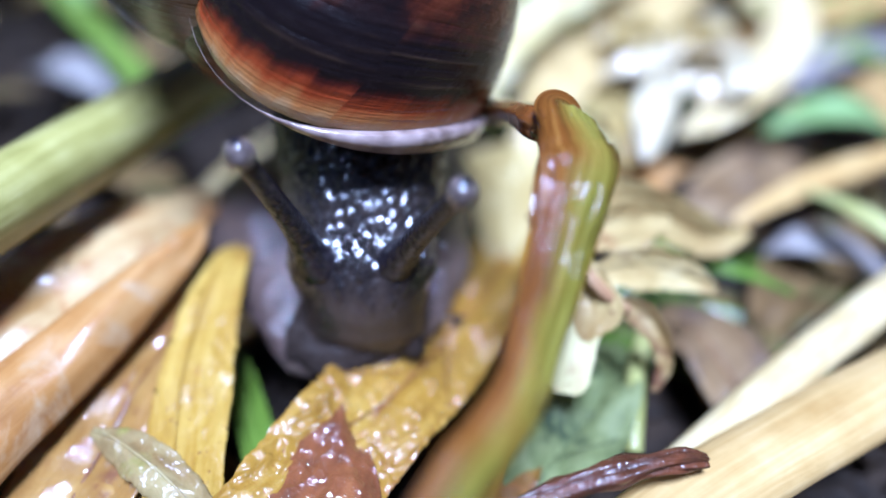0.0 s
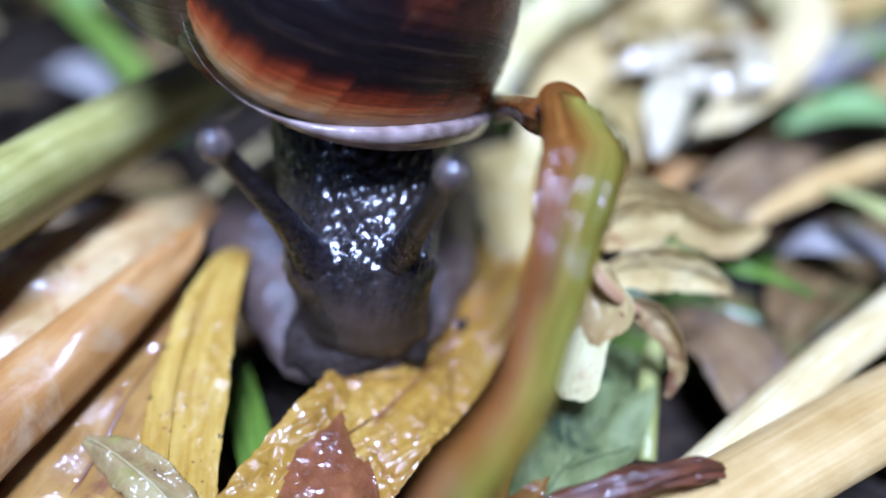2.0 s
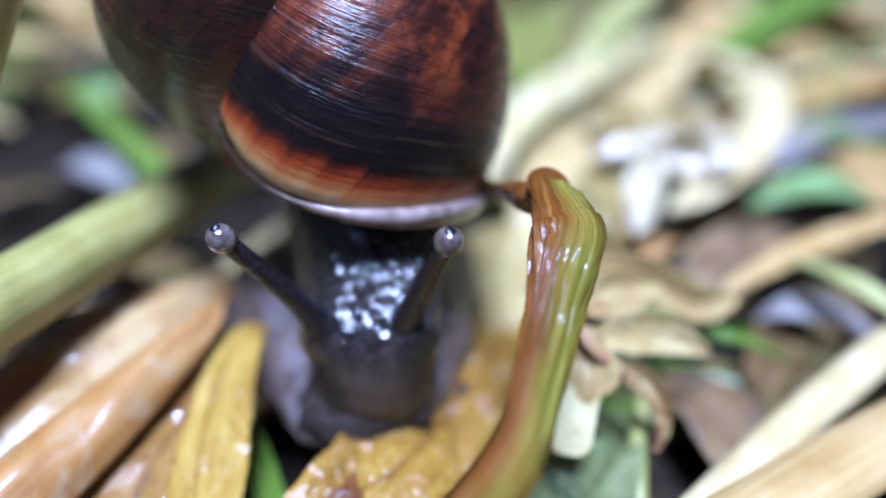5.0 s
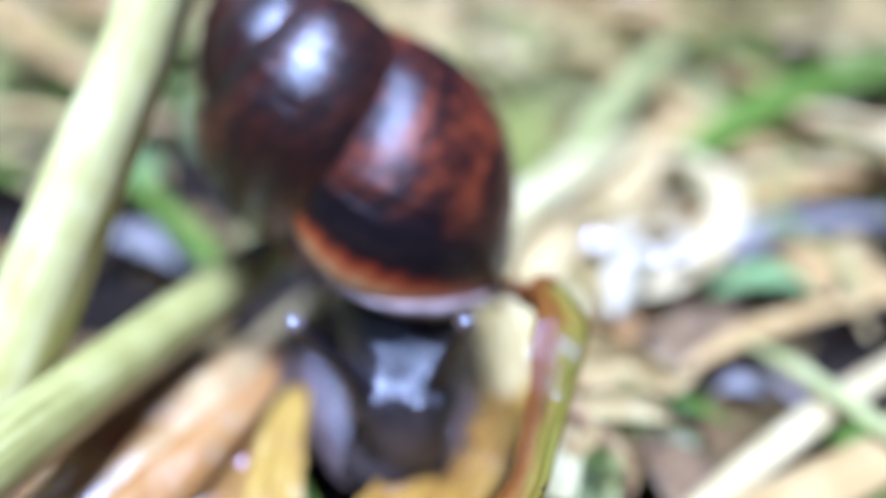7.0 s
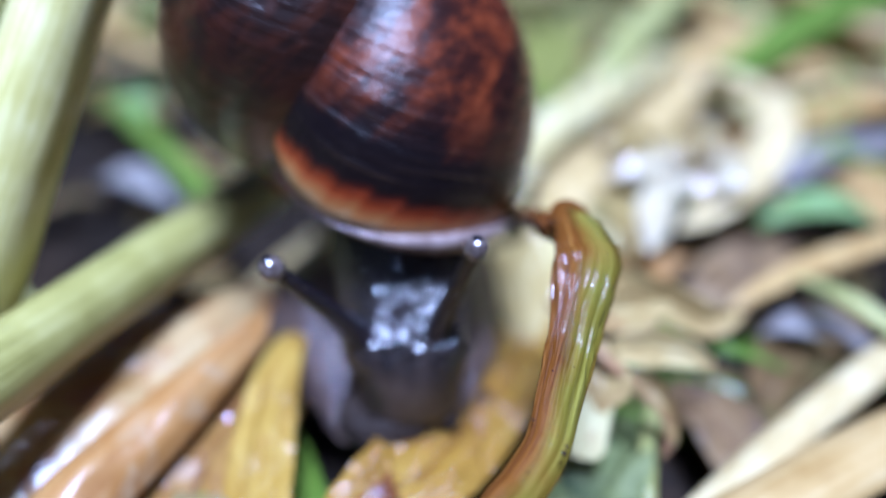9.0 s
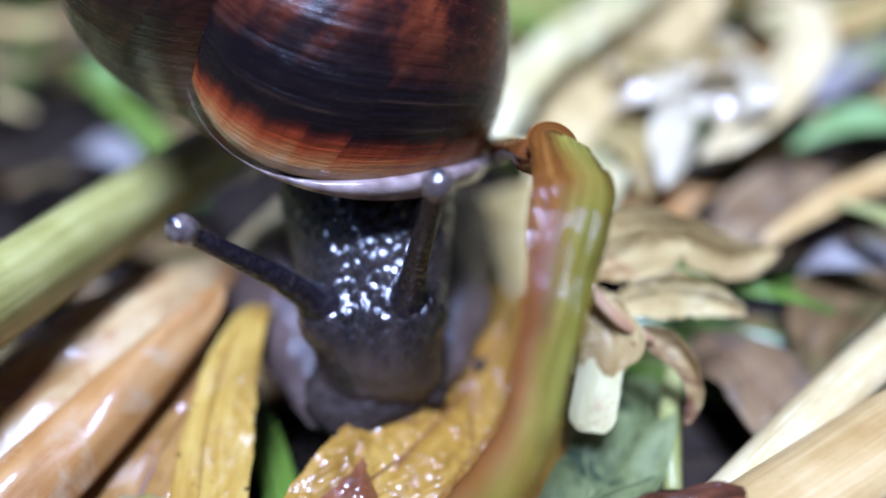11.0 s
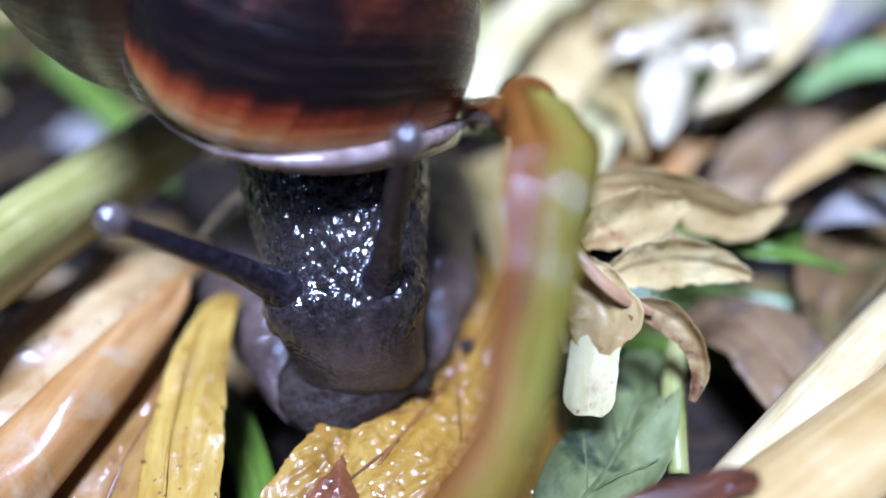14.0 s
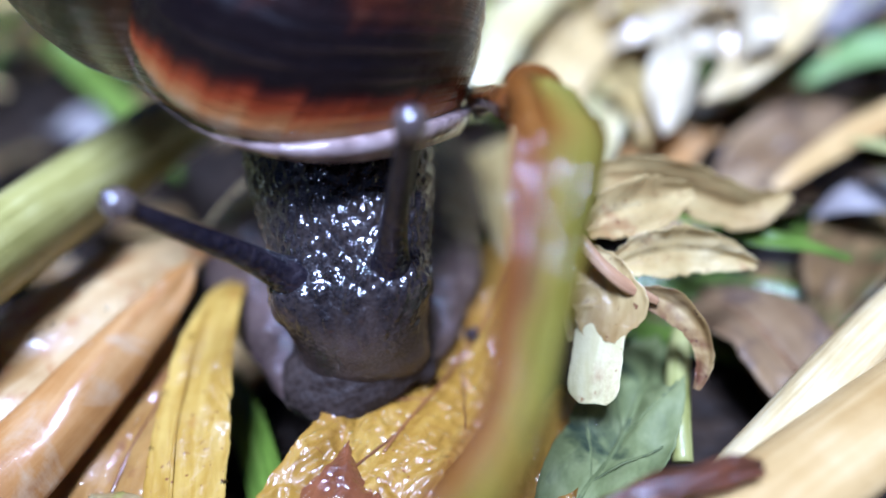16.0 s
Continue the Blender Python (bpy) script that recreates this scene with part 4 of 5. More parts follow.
def build_feeding_leaf():
    base = (-0.1, 2.4, 0.25)
    leaf = leaf_thing("yellow_leaf", base, [(0.75, 4.2, 0.15), (0.46, 3.62, 0.26), (0.20, 3.10, 0.30), (0.0, 2.75, 0.34), (-0.22, 2.40, 0.42), (-0.42, 2.05, 0.47), (-0.66, 1.62, 0.50), (-0.9, 1.2, 0.5)],
                      [0.2, 0.5, 0.62, 0.66, 0.68, 0.66, 0.62, 0.5], YELLOW_LEAF, "wet yellow decaying leaf with a brown patch under the snail", "dead leaf", (0.05, -0.3, 0.95), 0.05, 0.035, 0.03, 11,
                      ((0.1, 0.64, 0.0, -0.08, 0.014), (0.38, 0.52, 0.0, -0.85, 0.006), (0.50, 0.60, -0.04, 0.8, 0.007), (0.40, 0.50, 0.0, 0.8, 0.006), (0.58, 0.80, -0.1, 0.35, 0.008)), 0, 0.022, 300, 90, crinkle=(15.0, 0.018))
    part("brown_patch", blade_mesh(off([(-0.44, 2.27, 0.475), (-0.45, 2.13, 0.50), (-0.48, 1.97, 0.515), (-0.52, 1.72, 0.53), (-0.6, 1.4, 0.53)], base),
                                   [0.02, 0.24, 0.46, 0.64, 0.66], up=(0.05, -0.3, 0.95), cup=-0.06, thick=0.016, wob=0.035, n=140, m=50, seed=12, crinkle=(9.0, 0.028)), BROWN_PATCH, leaf,
         "shiny red-brown rotten patch")
    s = bmesh.new()
    bmesh.ops.create_icosphere(s, subdivisions=2, radius=0.04 * CM)
    for v in s.verts:
        v.co.z *= 0.5
        v.co *= 1 + 0.5 * noise.noise(v.co * 6000)
    bmesh.ops.translate(s, verts=s.verts, vec=Vector(off([(0.15, 3.00, 0.365)], base)[0]) * CM)
    part("dark_speck", s, SEED, leaf, "small dark brown lump")


build_feeding_leaf()
single("yellow_leaf_piece", blade_mesh([(0.62, 2.75, 0.10), (0.55, 2.45, 0.22), (0.46, 2.2, 0.26), (0.36, 1.95, 0.27), (0.2, 1.6, 0.25)], [0.1, 0.26, 0.32, 0.34, 0.3], up=(0.2, -0.3, 0.9), cup=0.05, thick=0.02,
                                       wob=0.03, n=40, m=11, seed=49), YELLOW_LEAF, "small yellow dead leaf under the bent stem", "dead leaf")
single("green_grass", blade_mesh([(-1.4, 3.2, 0.05), (-1.22, 2.85, 0.12), (-1.05, 2.5, 0.16), (-0.86, 2.07, 0.2), (-0.7, 1.6, 0.2)], [0.1, 0.18, 0.2, 0.2, 0.16], cup=0.2, wob=0.02,
                                 n=30, m=7, seed=13), GREEN_BLADE, "short green leaf in the dark gap between yellow leaves", "grass blade")


def build_dry_flower():
    base = (0.95, 2.9, 0.3)
    fl = thing("dry_flower", *base, "dried cream flower head with curled sepals beside the bent stem", "dried flower")
    up = (-0.24, -0.8, 0.55)
    part("flower_stalk", tube_mesh(off([(0.62, 3.45, 0.80), (0.68, 3.08, 1.00), (0.75, 2.91, 1.02), (0.85, 2.78, 0.93), (0.95, 2.72, 0.84), (1.08, 2.70, 0.74)], base), [0.03, 0.032, 0.036, 0.034, 0.034, 0.02],
                                   n=60, m=20, ribs=(6, 0.06), wob=0.2, seed=14), BROWN_STALK, fl, "reddish tan stalk")
    for pts, w, mat, sd, cup in (
            ([(0.84, 2.72, 0.69), (0.80, 2.61, 0.67), (0.75, 2.48, 0.60), (0.72, 2.38, 0.53), (0.71, 2.34, 0.49)], [0.20, 0.23, 0.235, 0.22, 0.12], PALE_GREEN_SEPAL, 15, 0.12),
            ([(0.79, 2.93, 0.92), (0.84, 2.82, 0.84), (0.85, 2.71, 0.755), (0.82, 2.64, 0.70), (0.79, 2.58, 0.65)], [0.10, 0.28, 0.36, 0.30, 0.16], TAN_SEPAL, 29, 0.16),
            ([(0.89, 2.90, 0.81), (1.06, 2.96, 0.81), (1.26, 3.01, 0.77), (1.48, 3.03, 0.69), (1.68, 3.03, 0.58)], [0.08, 0.22, 0.25, 0.18, 0.03], TAN_SEPAL, 16, 0.22),
            ([(0.80, 3.06, 0.95), (0.97, 3.14, 0.95), (1.18, 3.23, 0.92), (1.42, 3.33, 0.88)], [0.12, 0.27, 0.28, 0.06], TAN_SEPAL, 17, 0.15),
            ([(0.75, 3.38, 0.95), (0.95, 3.42, 0.98), (1.17, 3.45, 0.93), (1.47, 3.45, 0.78), (1.76, 3.44, 0.62), (2.02, 3.54, 0.60)], [0.08, 0.18, 0.24, 0.28, 0.22, 0.06], TAN_SEPAL, 18, 0.2),
            ([(1.00, 2.76, 0.75), (1.14, 2.73, 0.70), (1.25, 2.65, 0.60), (1.28, 2.56, 0.49), (1.25, 2.49, 0.42), (1.21, 2.44, 0.38)], [0.08, 0.15, 0.12, 0.085, 0.065, 0.03], RUSTY_SEPAL, 19, 0.3),
            ([(0.77, 3.00, 0.90), (0.72, 2.86, 0.80), (0.685, 2.74, 0.68), (0.67, 2.66, 0.58)], [0.06, 0.10, 0.10, 0.05], PALE_GREEN_SEPAL, 20, 0.2)):
        part("sepal", blade_mesh(off(pts, base), w, up=up, cup=cup, thick=0.014, wob=0.03, n=90, m=25, rib=0.04, seed=sd, crinkle=(9.0, 0.018), ragged=0.07 if mat is PALE_GREEN_SEPAL else 0.20), mat, fl)


build_dry_flower()
leaf_thing("grey_green_leaf", (0.8, 2.3, 0.0), [(0.35, 1.7, 0.1), (0.6, 2.05, 0.22), (0.85, 2.35, 0.25), (1.05, 2.68, 0.22), (1.2, 3.0, 0.1)], [0.1, 0.4, 0.5, 0.36, 0.1], GREY_GREEN,
           "dull grey-green crinkled leaf lying low in the litter", "leaf", (0, 0, 1), 0.1, 0.12, 0.05, 21,
           ((0.05, 0.95, 0.0, 0.0, 0.012), (0.3, 0.5, 0.0, 0.8, 0.007), (0.3, 0.5, 0.0, -0.8, 0.007), (0.5, 0.7, 0.0, 0.8, 0.007), (0.5, 0.7, 0.0, -0.8, 0.007)), 2, n=130, m=44, vein_mat=GREY_GREEN, crinkle=(4.0, 0.032))
single("grey_leaf", blade_mesh([(2.45, 4.0, 0.0), (2.65, 3.95, 0.12), (2.95, 3.85, 0.14), (3.3, 3.7, 0.0)], [0.1, 0.3, 0.32, 0.08], cup=0.15, wob=0.05, n=40, m=11, seed=72), GREY_LEAF,
       "pale grey wet leaf low in the litter", "dead leaf")
single("grey_leaf", blade_mesh([(-4.4, 7.3, -0.1), (-4.0, 7.0, 0.1), (-3.4, 6.6, 0.12), (-2.9, 6.3, -0.1)], [0.2, 0.6, 0.6, 0.1], cup=0.12, wob=0.07, n=40, m=11, seed=73), GREY_LEAF,
       "beige-grey dead leaf beside the upright stalk", "dead leaf")
for pts, w, mat, lab, sd in (
        ([(0.55, 4.0, 0.1), (0.85, 4.45, 0.32), (1.15, 5.0, 0.42), (1.35, 5.6, 0.3)], [0.2, 0.5, 0.55, 0.15], YELLOW_CREAM, "bleached cream leaf behind the bent stem", 74),
        ([(2.0, 4.5, -0.1), (2.4, 4.75, 0.05), (2.9, 5.0, 0.05), (3.4, 5.15, -0.15)], [0.2, 0.5, 0.5, 0.15], DULL_PINK, "dull brown dead leaf low in the litter", 75),
        ([(1.5, 4.1, -0.1), (1.9, 4.2, 0.02), (2.3, 4.3, 0.02), (2.6, 4.3, -0.1)], [0.15, 0.4, 0.4, 0.1], DULL_PINK, "dull brown dead leaf under the dried flower", 76)):
    single("dead_leaf", blade_mesh(pts, w, up=(0, -0.3, 0.95), cup=0.14, wob=0.08, n=50, m=15, rib=0.04, seed=sd), mat, lab, "dead leaf")
single("green_stem_piece", tube_mesh([(1.34, 3.05, 0.2), (1.22, 2.75, 0.26), (1.14, 2.45, 0.25), (1.1, 2.2, 0.15)], [0.05, 0.06, 0.06, 0.05], n=24, m=12, seed=22), LIME_BLADE,
       "short pale green stem piece", "plant stem")
single("straw_stalk", tube_mesh([(1.08, 1.87, 0.34), (1.41, 2.10, 0.38), (2.0, 2.55, 0.40), (2.41, 2.85, 0.40), (3.25, 3.47, 0.34), (4.6, 4.4, 0.15)], [0.09, 0.11, 0.125, 0.13, 0.13, 0.12], flat=0.8,
                                n=50, m=18, ribs=(12, 0.02), wob=0.05, seed=23), PALE_STRAW, "bright dry straw stalk", "straw", "straw stalks")
single("straw_stalk", tube_mesh([(0.3, 1.12, 0.46), (1.0, 1.60, 0.47), (1.5, 1.90, 0.46), (1.95, 2.14, 0.45), (2.4, 2.38, 0.43), (3.4, 2.9, 0.33), (4.6, 3.5, 0.2)], [0.17, 0.20, 0.205, 0.21, 0.21, 0.2, 0.2], flat=0.6,
                                n=50, m=18, ribs=(12, 0.02), wob=0.05, seed=24), STRAW, "thick tan dry straw stalk", "straw", "straw stalks")
single("red_brown_twig", tube_mesh([(0.2, 1.49, 0.66), (0.47, 1.62, 0.70), (0.70, 1.69, 0.72), (0.87, 1.74, 0.70), (1.02, 1.77, 0.72), (1.16, 1.81, 0.69), (1.27, 1.83, 0.66)],
                                   [0.04, 0.05, 0.04, 0.052, 0.04, 0.04, 0.022], n=160, m=60, ribs=(5, 0.10), wob=0.8, seed=25, creases=(-0.2, 0.5)), RED_TWIG, "wet red-brown broken twig on straw", "twig")
single("green_grass", blade_mesh([(1.2, 3.95, 0.3), (1.47, 3.71, 0.42), (1.78, 3.42, 0.42), (2.03, 3.31, 0.40), (2.3, 3.25, 0.3)], [0.06, 0.12, 0.14, 0.12, 0.03], cup=0.2, wob=0.02, n=30, m=7, seed=26),
       GREEN_BLADE, "bright green grass blade behind the dried flower", "grass blade")
single("pale_green_grass", blade_mesh([(2.72, 4.25, 0.4), (2.85, 3.9, 0.5), (3.05, 3.45, 0.52), (3.4, 2.7, 0.5), (3.8, 1.9, 0.4)], [0.04, 0.17, 0.2, 0.18, 0.1], cup=0.2, wob=0.02, n=36, m=7, seed=27),
       LIME_BLADE, "pale lime grass blade", "grass blade")
single("dry_grass", blade_mesh([(2.2, 4.06, 0.22), (2.5, 4.2, 0.3), (3.0, 4.46, 0.34), (3.74, 4.78, 0.34), (5.0, 5.3, 0.2)], [0.1, 0.2, 0.24, 0.22, 0.1], cup=0.2, wob=0.03, n=36, m=7, seed=28),
       STRAW, "tan dry grass blade", "dry grass")


def build_pale_plant():
    base = (1.8, 5.4, -0.2)
    pl = thing("pale_dry_plant", *base, "bleached cream dry flower cluster with curled leaves in the litter", "dried flower")
    random.seed(5)
    for i in range(22):
        x, y, z = random.uniform(1.55, 2.55), random.uniform(5.15, 6.05), random.uniform(0.55, 0.85)
        a, r = random.uniform(0, 6.28), random.uniform(0.11, 0.22)
        dx, dy, dz = r * math.cos(a), r * math.sin(a), random.uniform(-0.1, 0.1)
        part("petal", blade_mesh(off([(x - dx, y - dy, z - 0.10 - dz), (x - dx * 0.3, y - dy * 0.3, z), (x + dx * 0.4, y + dy * 0.4, z + 0.03), (x + dx, y + dy, z - 0.08 + dz)], base), [0.14, 0.32, 0.34, 0.12],
                                 up=(random.uniform(-0.6, 0.6), random.uniform(-0.9, 0.2), 1), cup=random.uniform(0.15, 0.4), wob=0.10, n=36, m=15, seed=30 + i, crinkle=(5.0, 0.03)), WHITE_PETAL if i % 4 else CREAM_SEPAL, pl)
    for i, (pts, w, mat, up, cup) in enumerate((
            ([(0.35, 5.2, 0.55), (0.70, 5.75, 0.88), (1.46, 6.73, 0.95), (2.3, 7.9, 0.9), (3.0, 9.0, 0.7)], [0.2, 0.46, 0.56, 0.5, 0.15], YELLOW_CREAM, (-0.2, -0.35, 0.93), 0.12),
            ([(0.75, 4.70, 0.30), (1.07, 5.52, 0.58), (1.99, 6.77, 0.62), (2.9, 8.0, 0.6), (3.5, 8.9, 0.4)], [0.2, 0.5, 0.62, 0.5, 0.1], PALE_STRAW, (0.1, -0.35, 0.93), 0.15),
            ([(0.6, 4.6, 0.25), (0.88, 5.3, 0.5), (1.13, 6.3, 0.6), (1.3, 7.0, 0.5)], [0.15, 0.36, 0.42, 0.12], CREAM_SEPAL, (0, -0.35, 0.93), 0.12),
            ([(2.70, 7.8, 0.45), (3.05, 8.0, 0.65), (3.40, 7.4, 0.75), (3.35, 6.6, 0.75), (2.95, 5.8, 0.70), (2.4, 5.15, 0.62), (1.95, 4.85, 0.5)], [0.12, 0.36, 0.48, 0.48, 0.44, 0.36, 0.06], PALE_STRAW, (0.3, -0.3, 0.9), 0.25),
            ([(2.45, 6.7, 0.15), (2.75, 7.1, 0.32), (2.95, 7.5, 0.3), (3.0, 7.9, 0.2)], [0.1, 0.36, 0.4, 0.1], TAN_LEAF, (0, -0.3, 0.95), 0.15),
            ([(1.85, 5.45, 0.75), (1.80, 5.05, 0.80), (1.66, 4.68, 0.70), (1.56, 4.42, 0.56)], [0.2, 0.34, 0.32, 0.05], WHITE_PETAL, (0.1, -0.7, 0.7), -0.2),
            ([(1.25, 5.3, 0.55), (1.45, 5.05, 0.62), (1.50, 4.75, 0.56), (1.45, 4.5, 0.4)], [0.1, 0.26, 0.24, 0.05], CREAM_SEPAL, (-0.2, -0.5, 0.8), 0.2))):
        part("dry_leaf", blade_mesh(off(pts, base), w, up=up, cup=cup, wob=0.08, n=60, m=15, rib=0.05, seed=80 + i), mat, pl)


build_pale_plant()
for pts, w, mat, name, lab, cat, sd in (
        ([(1.3, 6.6, 0.8), (1.9, 7.8, 1.0), (2.6, 9.2, 1.05), (4.0, 11.8, 1.1), (5.5, 14.5, 1.0)], [0.2, 0.42, 0.5, 0.5, 0.3], LIME_BLADE, "pale_green_grass", "broad pale lime blade", "grass blade", 50),
        ([(2.9, 7.9, 0.4), (4.42, 9.28, 0.6), (5.97, 10.64, 0.7), (8.58, 12.32, 0.7), (11, 14, 0.5)], [0.3, 0.7, 0.9, 0.9, 0.5], GREEN_BLADE, "green_leaf", "broad fresh green leaf", "grass blade", 51),
        ([(2.6, 6.7, 0.2), (3.6, 7.1, 0.35), (4.9, 7.7, 0.35), (7.5, 8.8, 0.3)], [0.3, 0.5, 0.55, 0.4], TAN_LEAF, "tan_leaf", "tan brown dry leaf", "dead leaf", 52),
        ([(3.1, 6.15, 0.08), (3.8, 6.5, 0.22), (4.8, 6.9, 0.22), (6.2, 7.3, 0.1)], [0.3, 0.52, 0.55, 0.2], GREY_LEAF, "grey_leaf", "shiny lilac-grey wet dead leaf", "dead leaf", 55),
        ([(2.95, 5.55, 0.1), (3.3, 5.5, 0.26), (3.7, 5.46, 0.26), (4.2, 5.45, 0.05)], [0.1, 0.46, 0.5, 0.1], MINT_LEAF, "green_leaf", "small rounded mint green leaf", "leaf", 53),
        ([(-5.2, 9.2, 0.3), (-4.27, 7.92, 0.5), (-3.14, 6.43, 0.55), (-2.50, 5.62, 0.45), (-2.2, 5.2, 0.3)], [0.1, 0.22, 0.26, 0.22, 0.05], GREEN_BLADE, "green_grass", "curved bright green grass blade", "grass blade", 54),
        ([(-4.7, 9.3, 0.2), (-4.4, 8.8, 0.45), (-4.2, 8.3, 0.5), (-4.05, 7.8, 0.35)], [0.1, 0.42, 0.42, 0.1], MINT_LEAF, "green_leaf", "pale mint leaf beside a green blade", "leaf", 56)):
    single(name, blade_mesh(pts, w, cup=0.18, wob=0.05, n=40, m=9, seed=sd), mat, lab, cat)


# ---- scattered litter ----


def build_dull_leaves():
    random.seed(31)
    first = None
    for i in range(44):
        x, y = (random.uniform(-5.2, -1.3), random.uniform(1.2, 8.2)) if i < 30 else (random.uniform(1.4, 3.6), random.uniform(2.6, 6.0))
        m = pose(x * CM, y * CM, random.uniform(-0.36, -0.2) * CM, random.uniform(-14, 14), random.uniform(-14, 14), random.uniform(0, 360)) @ Matrix.Scale(random.uniform(0.7, 1.25), 4)
        if first:
            copy_thing(first, m)
        else:
            pts = [(-0.8, 0, 0), (-0.35, 0.1, 0.13), (0.3, 0.12, 0.15), (0.8, -0.1, 0)]
            first = tagged(new("dead_leaf", mesh_of("dead_leaf", blade_mesh(pts, [0.15, 0.55, 0.6, 0.1], cup=0.2, wob=0.08, n=26, m=9, seed=95), DULL_LEAF)),
                           "dull grey-brown rotting leaf on damp soil", "dead leaf", "dull leaves")
            first.matrix_basis = m


build_dull_leaves()


def build_litter():
    random.seed(11)
    kinds = []
    for name, mat, lab, cat, length, width, sd in (
            ("dry_grass", PALE_STRAW, "pale dry grass blade in the litter", "dry grass", 3.2, 0.28, 60), ("dry_grass", STRAW, "tan dry grass blade in the litter", "dry grass", 3.8, 0.22, 61),
            ("green_grass", GREEN_BLADE, "green grass blade in the litter", "grass blade", 3.0, 0.2, 62), ("pale_green_grass", LIME_BLADE, "pale green grass blade in the litter", "grass blade", 3.4, 0.24, 63),
            ("dead_leaf", TAN_LEAF, "curled brown dead leaf in the litter", "dead leaf", 1.8, 0.6, 64), ("dead_leaf", YELLOW_LEAF, "yellowed dead leaf in the litter", "dead leaf", 1.6, 0.55, 65),
            ("dead_leaf", CREAM_SEPAL, "bleached dead leaf in the litter", "dead leaf", 1.4, 0.5, 66), ("leaf", GREY_GREEN, "dull green leaf in the litter", "leaf", 1.3, 0.55, 67)):
        bend = 0.25 if length > 2.5 else 0.15
        pts = [(-length / 2, 0, 0.0), (-length / 5, bend, 0.16), (length / 5, bend * 0.8, 0.18), (length / 2, -bend, 0.0)]
        kinds.append((name, blade_mesh(pts, [width * 0.4, width, width, width * 0.15], cup=0.18, wob=0.05, n=26, m=7, seed=sd), mat, lab, cat))
    protos = []
    for name, bm, mat, lab, cat in kinds:
        ob = tagged(new(name, mesh_of(name, bm, mat)), lab, cat, "litter pieces")
        protos.append(ob)
    weights = (7, 4, 6, 9, 2, 1, 4, 0.5)
    placed = [False] * len(protos)
    for i in range(620):
        k = random.choices(range(len(protos)), weights)[0]
        far = random.random() ** 1.15
        y = 0.6 + 31 * far
        x = random.uniform(-1, 1) * (4.5 + 0.62 * y)
        near = abs(x - 0.3) < 3.6 and y < 6.6
        if (-4.6 < x < 0.7 and 0.6 < y < 4.6) or (-5.5 < x < -0.8 and 3.6 < y < 8.2):
            continue
        if -6.6 < x < -3.4 and 7.2 < y < 11.5 and k in (0, 1, 2, 3):
            continue
        if near and k in (4, 5, 6):
            continue
        if 0.2 < x < 4.9 and 1.0 < y < 6.6 and k in (0, 1, 3):
            continue
        if -7 < x < -0.8 and y < 16 and k in (0, 1, 6) and random.random() < 0.75:
            continue
        z = random.uniform(-0.45, -0.34) if near else random.uniform(-0.3, 0.25)
        m = pose(x * CM, y * CM, z * CM, random.uniform(-16, 16) * (0.3 if near else 1), random.uniform(-14, 14) * (0.3 if near else 1), random.uniform(0, 360)) @ Matrix.Scale(random.uniform(0.75, 1.15) * (1 + 0.035 * max(0, y - 6)), 4)
        if placed[k]:
            copy_thing(protos[k], m)
        else:
            protos[k].matrix_basis, placed[k] = m, True


build_litter()


def build_crumbs():
    random.seed(21)
    bm = bmesh.new()
    for i in range(900):
        x, y = random.uniform(-7, 8), random.uniform(0.5, 14)
        r = random.uniform(0.03, 0.11)
        mm = pose(x * CM, y * CM, (-0.38 + random.uniform(0, 0.1)) * CM, random.uniform(0, 360), random.uniform(0, 360), 0) @ Matrix.Diagonal((1, random.uniform(0.6, 1), random.uniform(0.5, 0.9), 1))
        bmesh.ops.create_icosphere(bm, subdivisions=1, radius=r * CM, matrix=mm)
    tagged(new("soil_crumbs", mesh_of("soil_crumbs", bm, SOIL)), "dark crumbs of damp soil", "soil", kind="stuff")


build_crumbs()


# ---- what moves ----
def aim(root, tip):
    """The pose in the snail's space of a tentacle that stands at root and points to tip."""
    way = Vector(tip) - Vector(root)
    turn = way.to_track_quat("Z", "X").to_matrix().to_4x4()
    return Matrix.Translation((Vector(root) - Vector(SNAIL_BASE)) * CM) @ turn


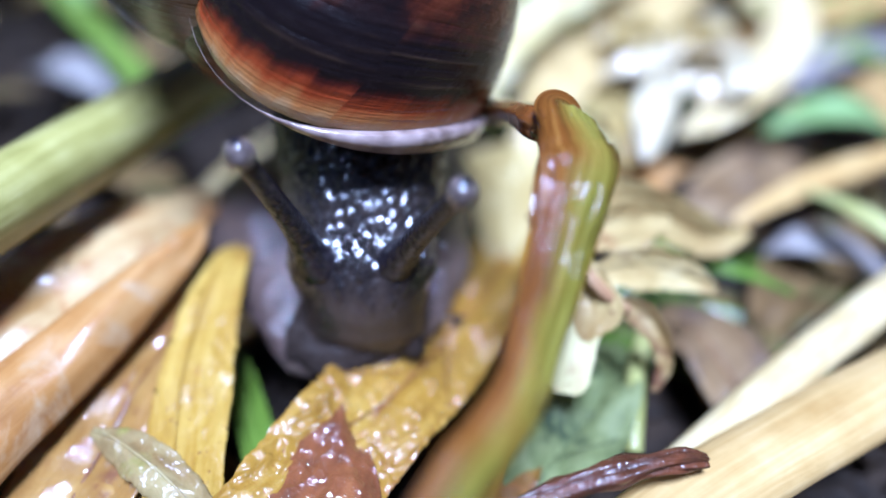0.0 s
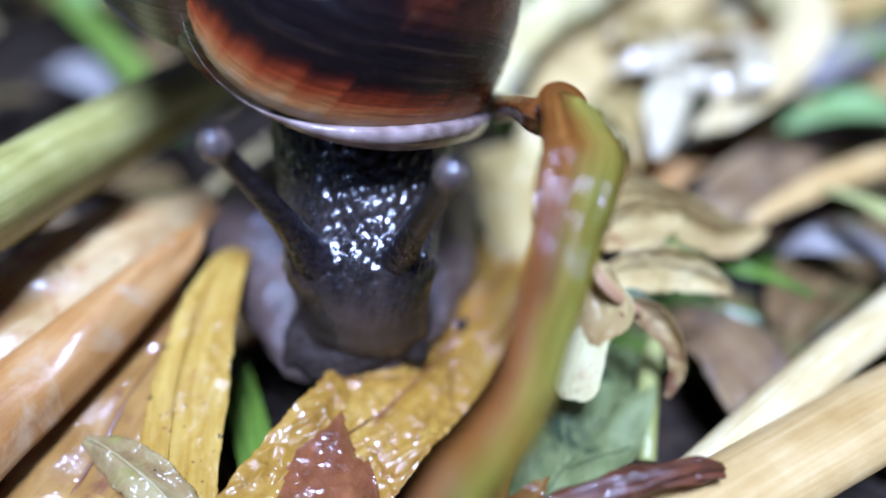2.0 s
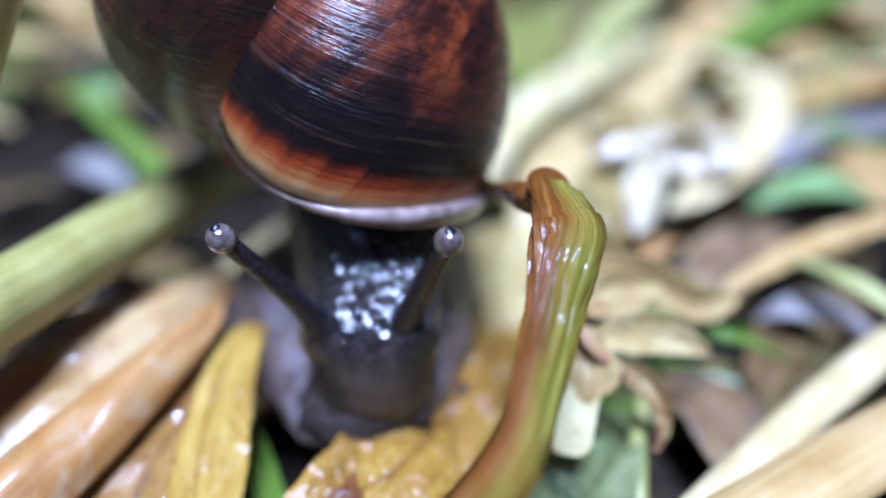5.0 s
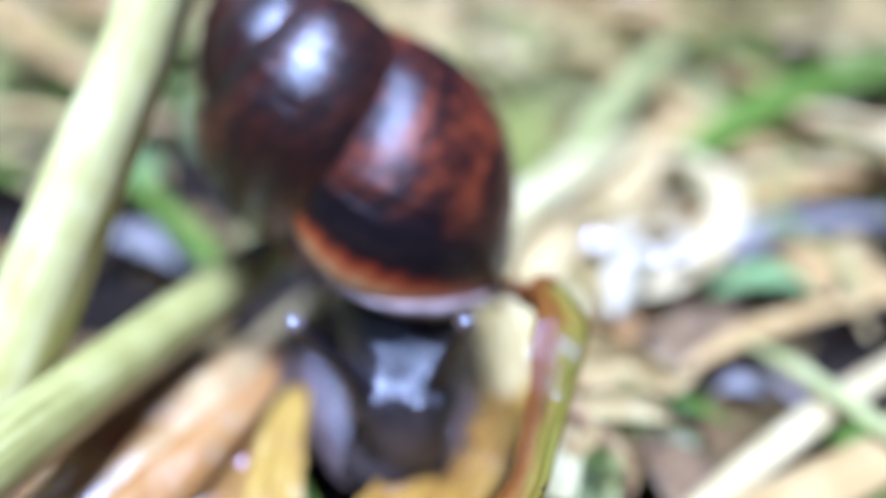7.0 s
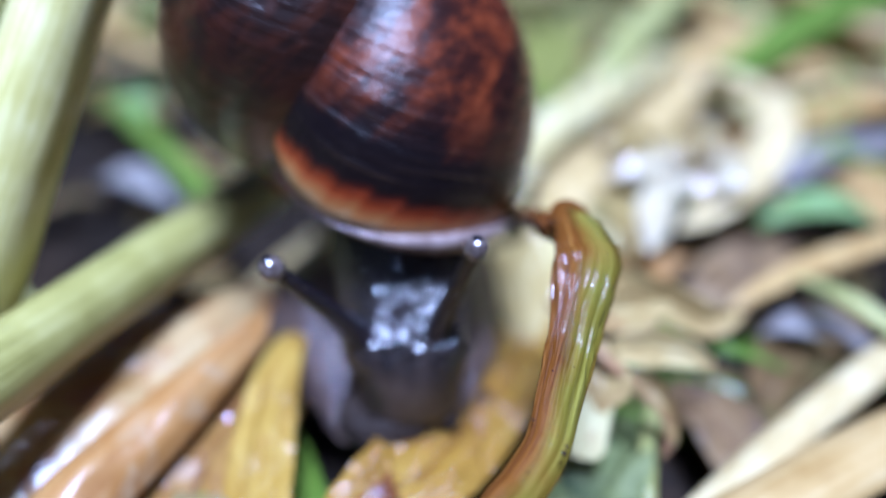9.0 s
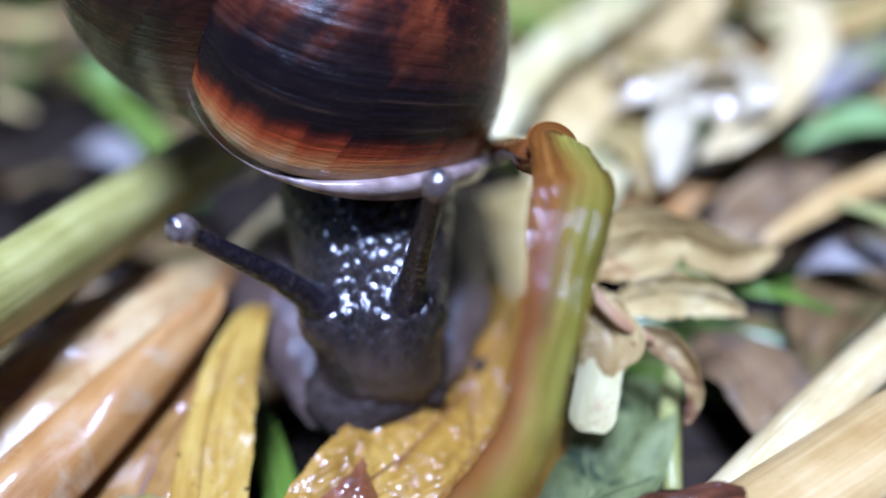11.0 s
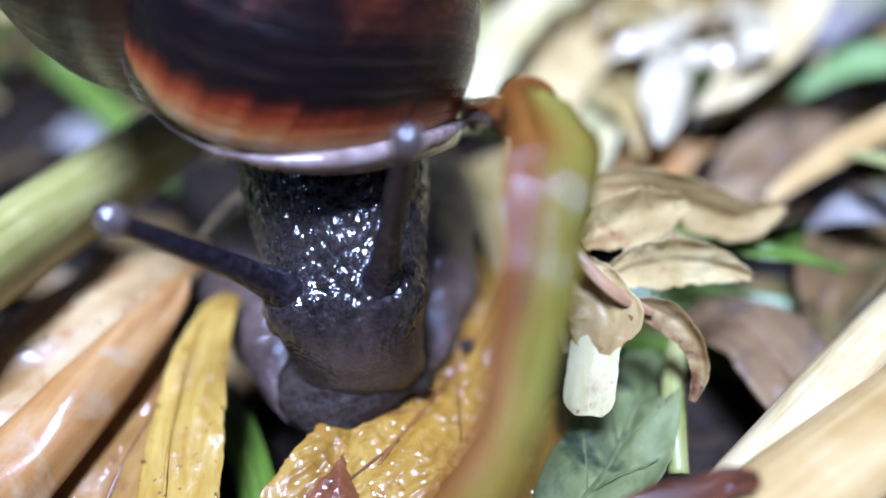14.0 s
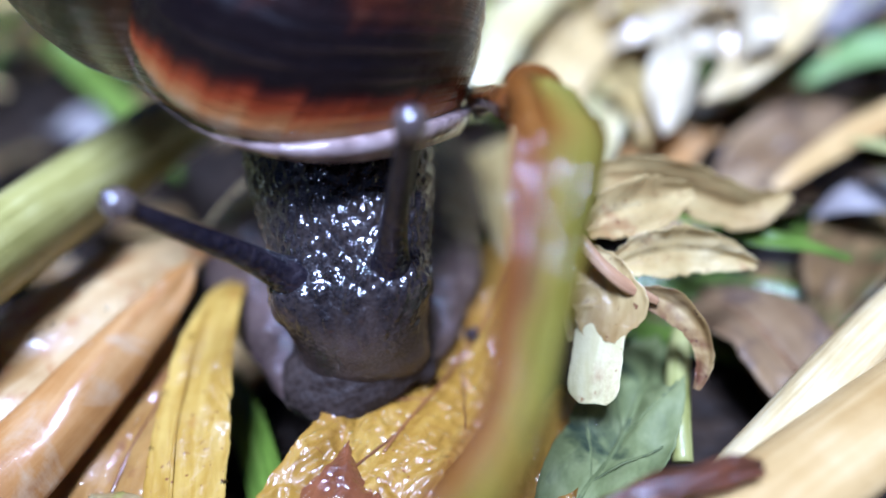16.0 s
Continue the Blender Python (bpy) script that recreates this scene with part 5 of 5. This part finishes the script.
def motions():
    rows_a = [(0.0, (-0.56, 2.68, 1.12), (-0.74, 2.45, 1.92)), (1.5, (-0.56, 2.70, 1.13), (-0.79, 2.49, 1.92)), (3.0, (-0.56, 2.71, 1.13), (-0.84, 2.50, 1.91)),
              (5.5, (-0.59, 2.72, 1.13), (-0.95, 2.47, 1.87)), (7.0, (-0.59, 2.73, 1.13), (-0.98, 2.50, 1.87)), (8.0, (-0.59, 2.74, 1.14), (-0.97, 2.48, 1.87)),
              (9.0, (-0.59, 2.73, 1.13), (-0.97, 2.46, 1.85)), (9.5, (-0.58, 2.73, 1.13), (-0.99, 2.48, 1.85)), (10.0, (-0.57, 2.73, 1.14), (-1.0, 2.49, 1.84)),
              (12.5, (-0.58, 2.73, 1.14), (-1.01, 2.48, 1.83)), (13.0, (-0.58, 2.72, 1.13), (-1.04, 2.52, 1.82)), (14.5, (-0.58, 2.74, 1.14), (-1.04, 2.50, 1.82)),
              (16.0, (-0.58, 2.74, 1.14), (-1.05, 2.53, 1.82))]
    rows_b = [(0.0, (-0.15, 2.68, 1.12), (0.16, 2.31, 1.82)), (1.5, (-0.14, 2.71, 1.13), (0.13, 2.35, 1.85)), (3.0, (-0.14, 2.71, 1.13), (0.12, 2.36, 1.86)),
              (5.5, (-0.15, 2.73, 1.13), (0.09, 2.39, 1.88)), (7.0, (-0.13, 2.75, 1.14), (0.06, 2.43, 1.91)), (8.0, (-0.13, 2.76, 1.14), (0.06, 2.47, 1.92)),
              (9.0, (-0.15, 2.74, 1.14), (0.08, 2.49, 1.92)), (9.5, (-0.16, 2.73, 1.14), (0.08, 2.53, 1.93)), (10.0, (-0.14, 2.72, 1.14), (0.09, 2.51, 1.93)),
              (12.5, (-0.15, 2.70, 1.13), (0.14, 2.55, 1.91)), (13.0, (-0.14, 2.70, 1.13), (0.15, 2.58, 1.91)), (14.5, (-0.14, 2.72, 1.14), (0.12, 2.57, 1.93)),
              (16.0, (-0.13, 2.73, 1.14), (0.12, 2.60, 1.94))]
    walk(tentacle_a, [(t, aim(r, q)) for t, r, q in rows_a])
    walk(tentacle_b, [(t, aim(r, q)) for t, r, q in rows_b])
    slide = [(0.0, 0.0, 0.03), (1.5, 0.0, 0.03), (3.2, 0.0, 0.02), (6.0, 0.0, 0.015), (10.0, 0.0, -0.01), (12.5, 0.0, -0.04), (14.5, 0.0, -0.05), (16.0, 0.0, -0.06)]
    walk(head, [(t, pose(x * CM, y * 0.4 * CM, 0)) for t, x, y in slide])
    walk(muzzle, [(t, pose(x * CM, y * CM, y * -0.2 * CM)) for t, x, y in slide])


motions()
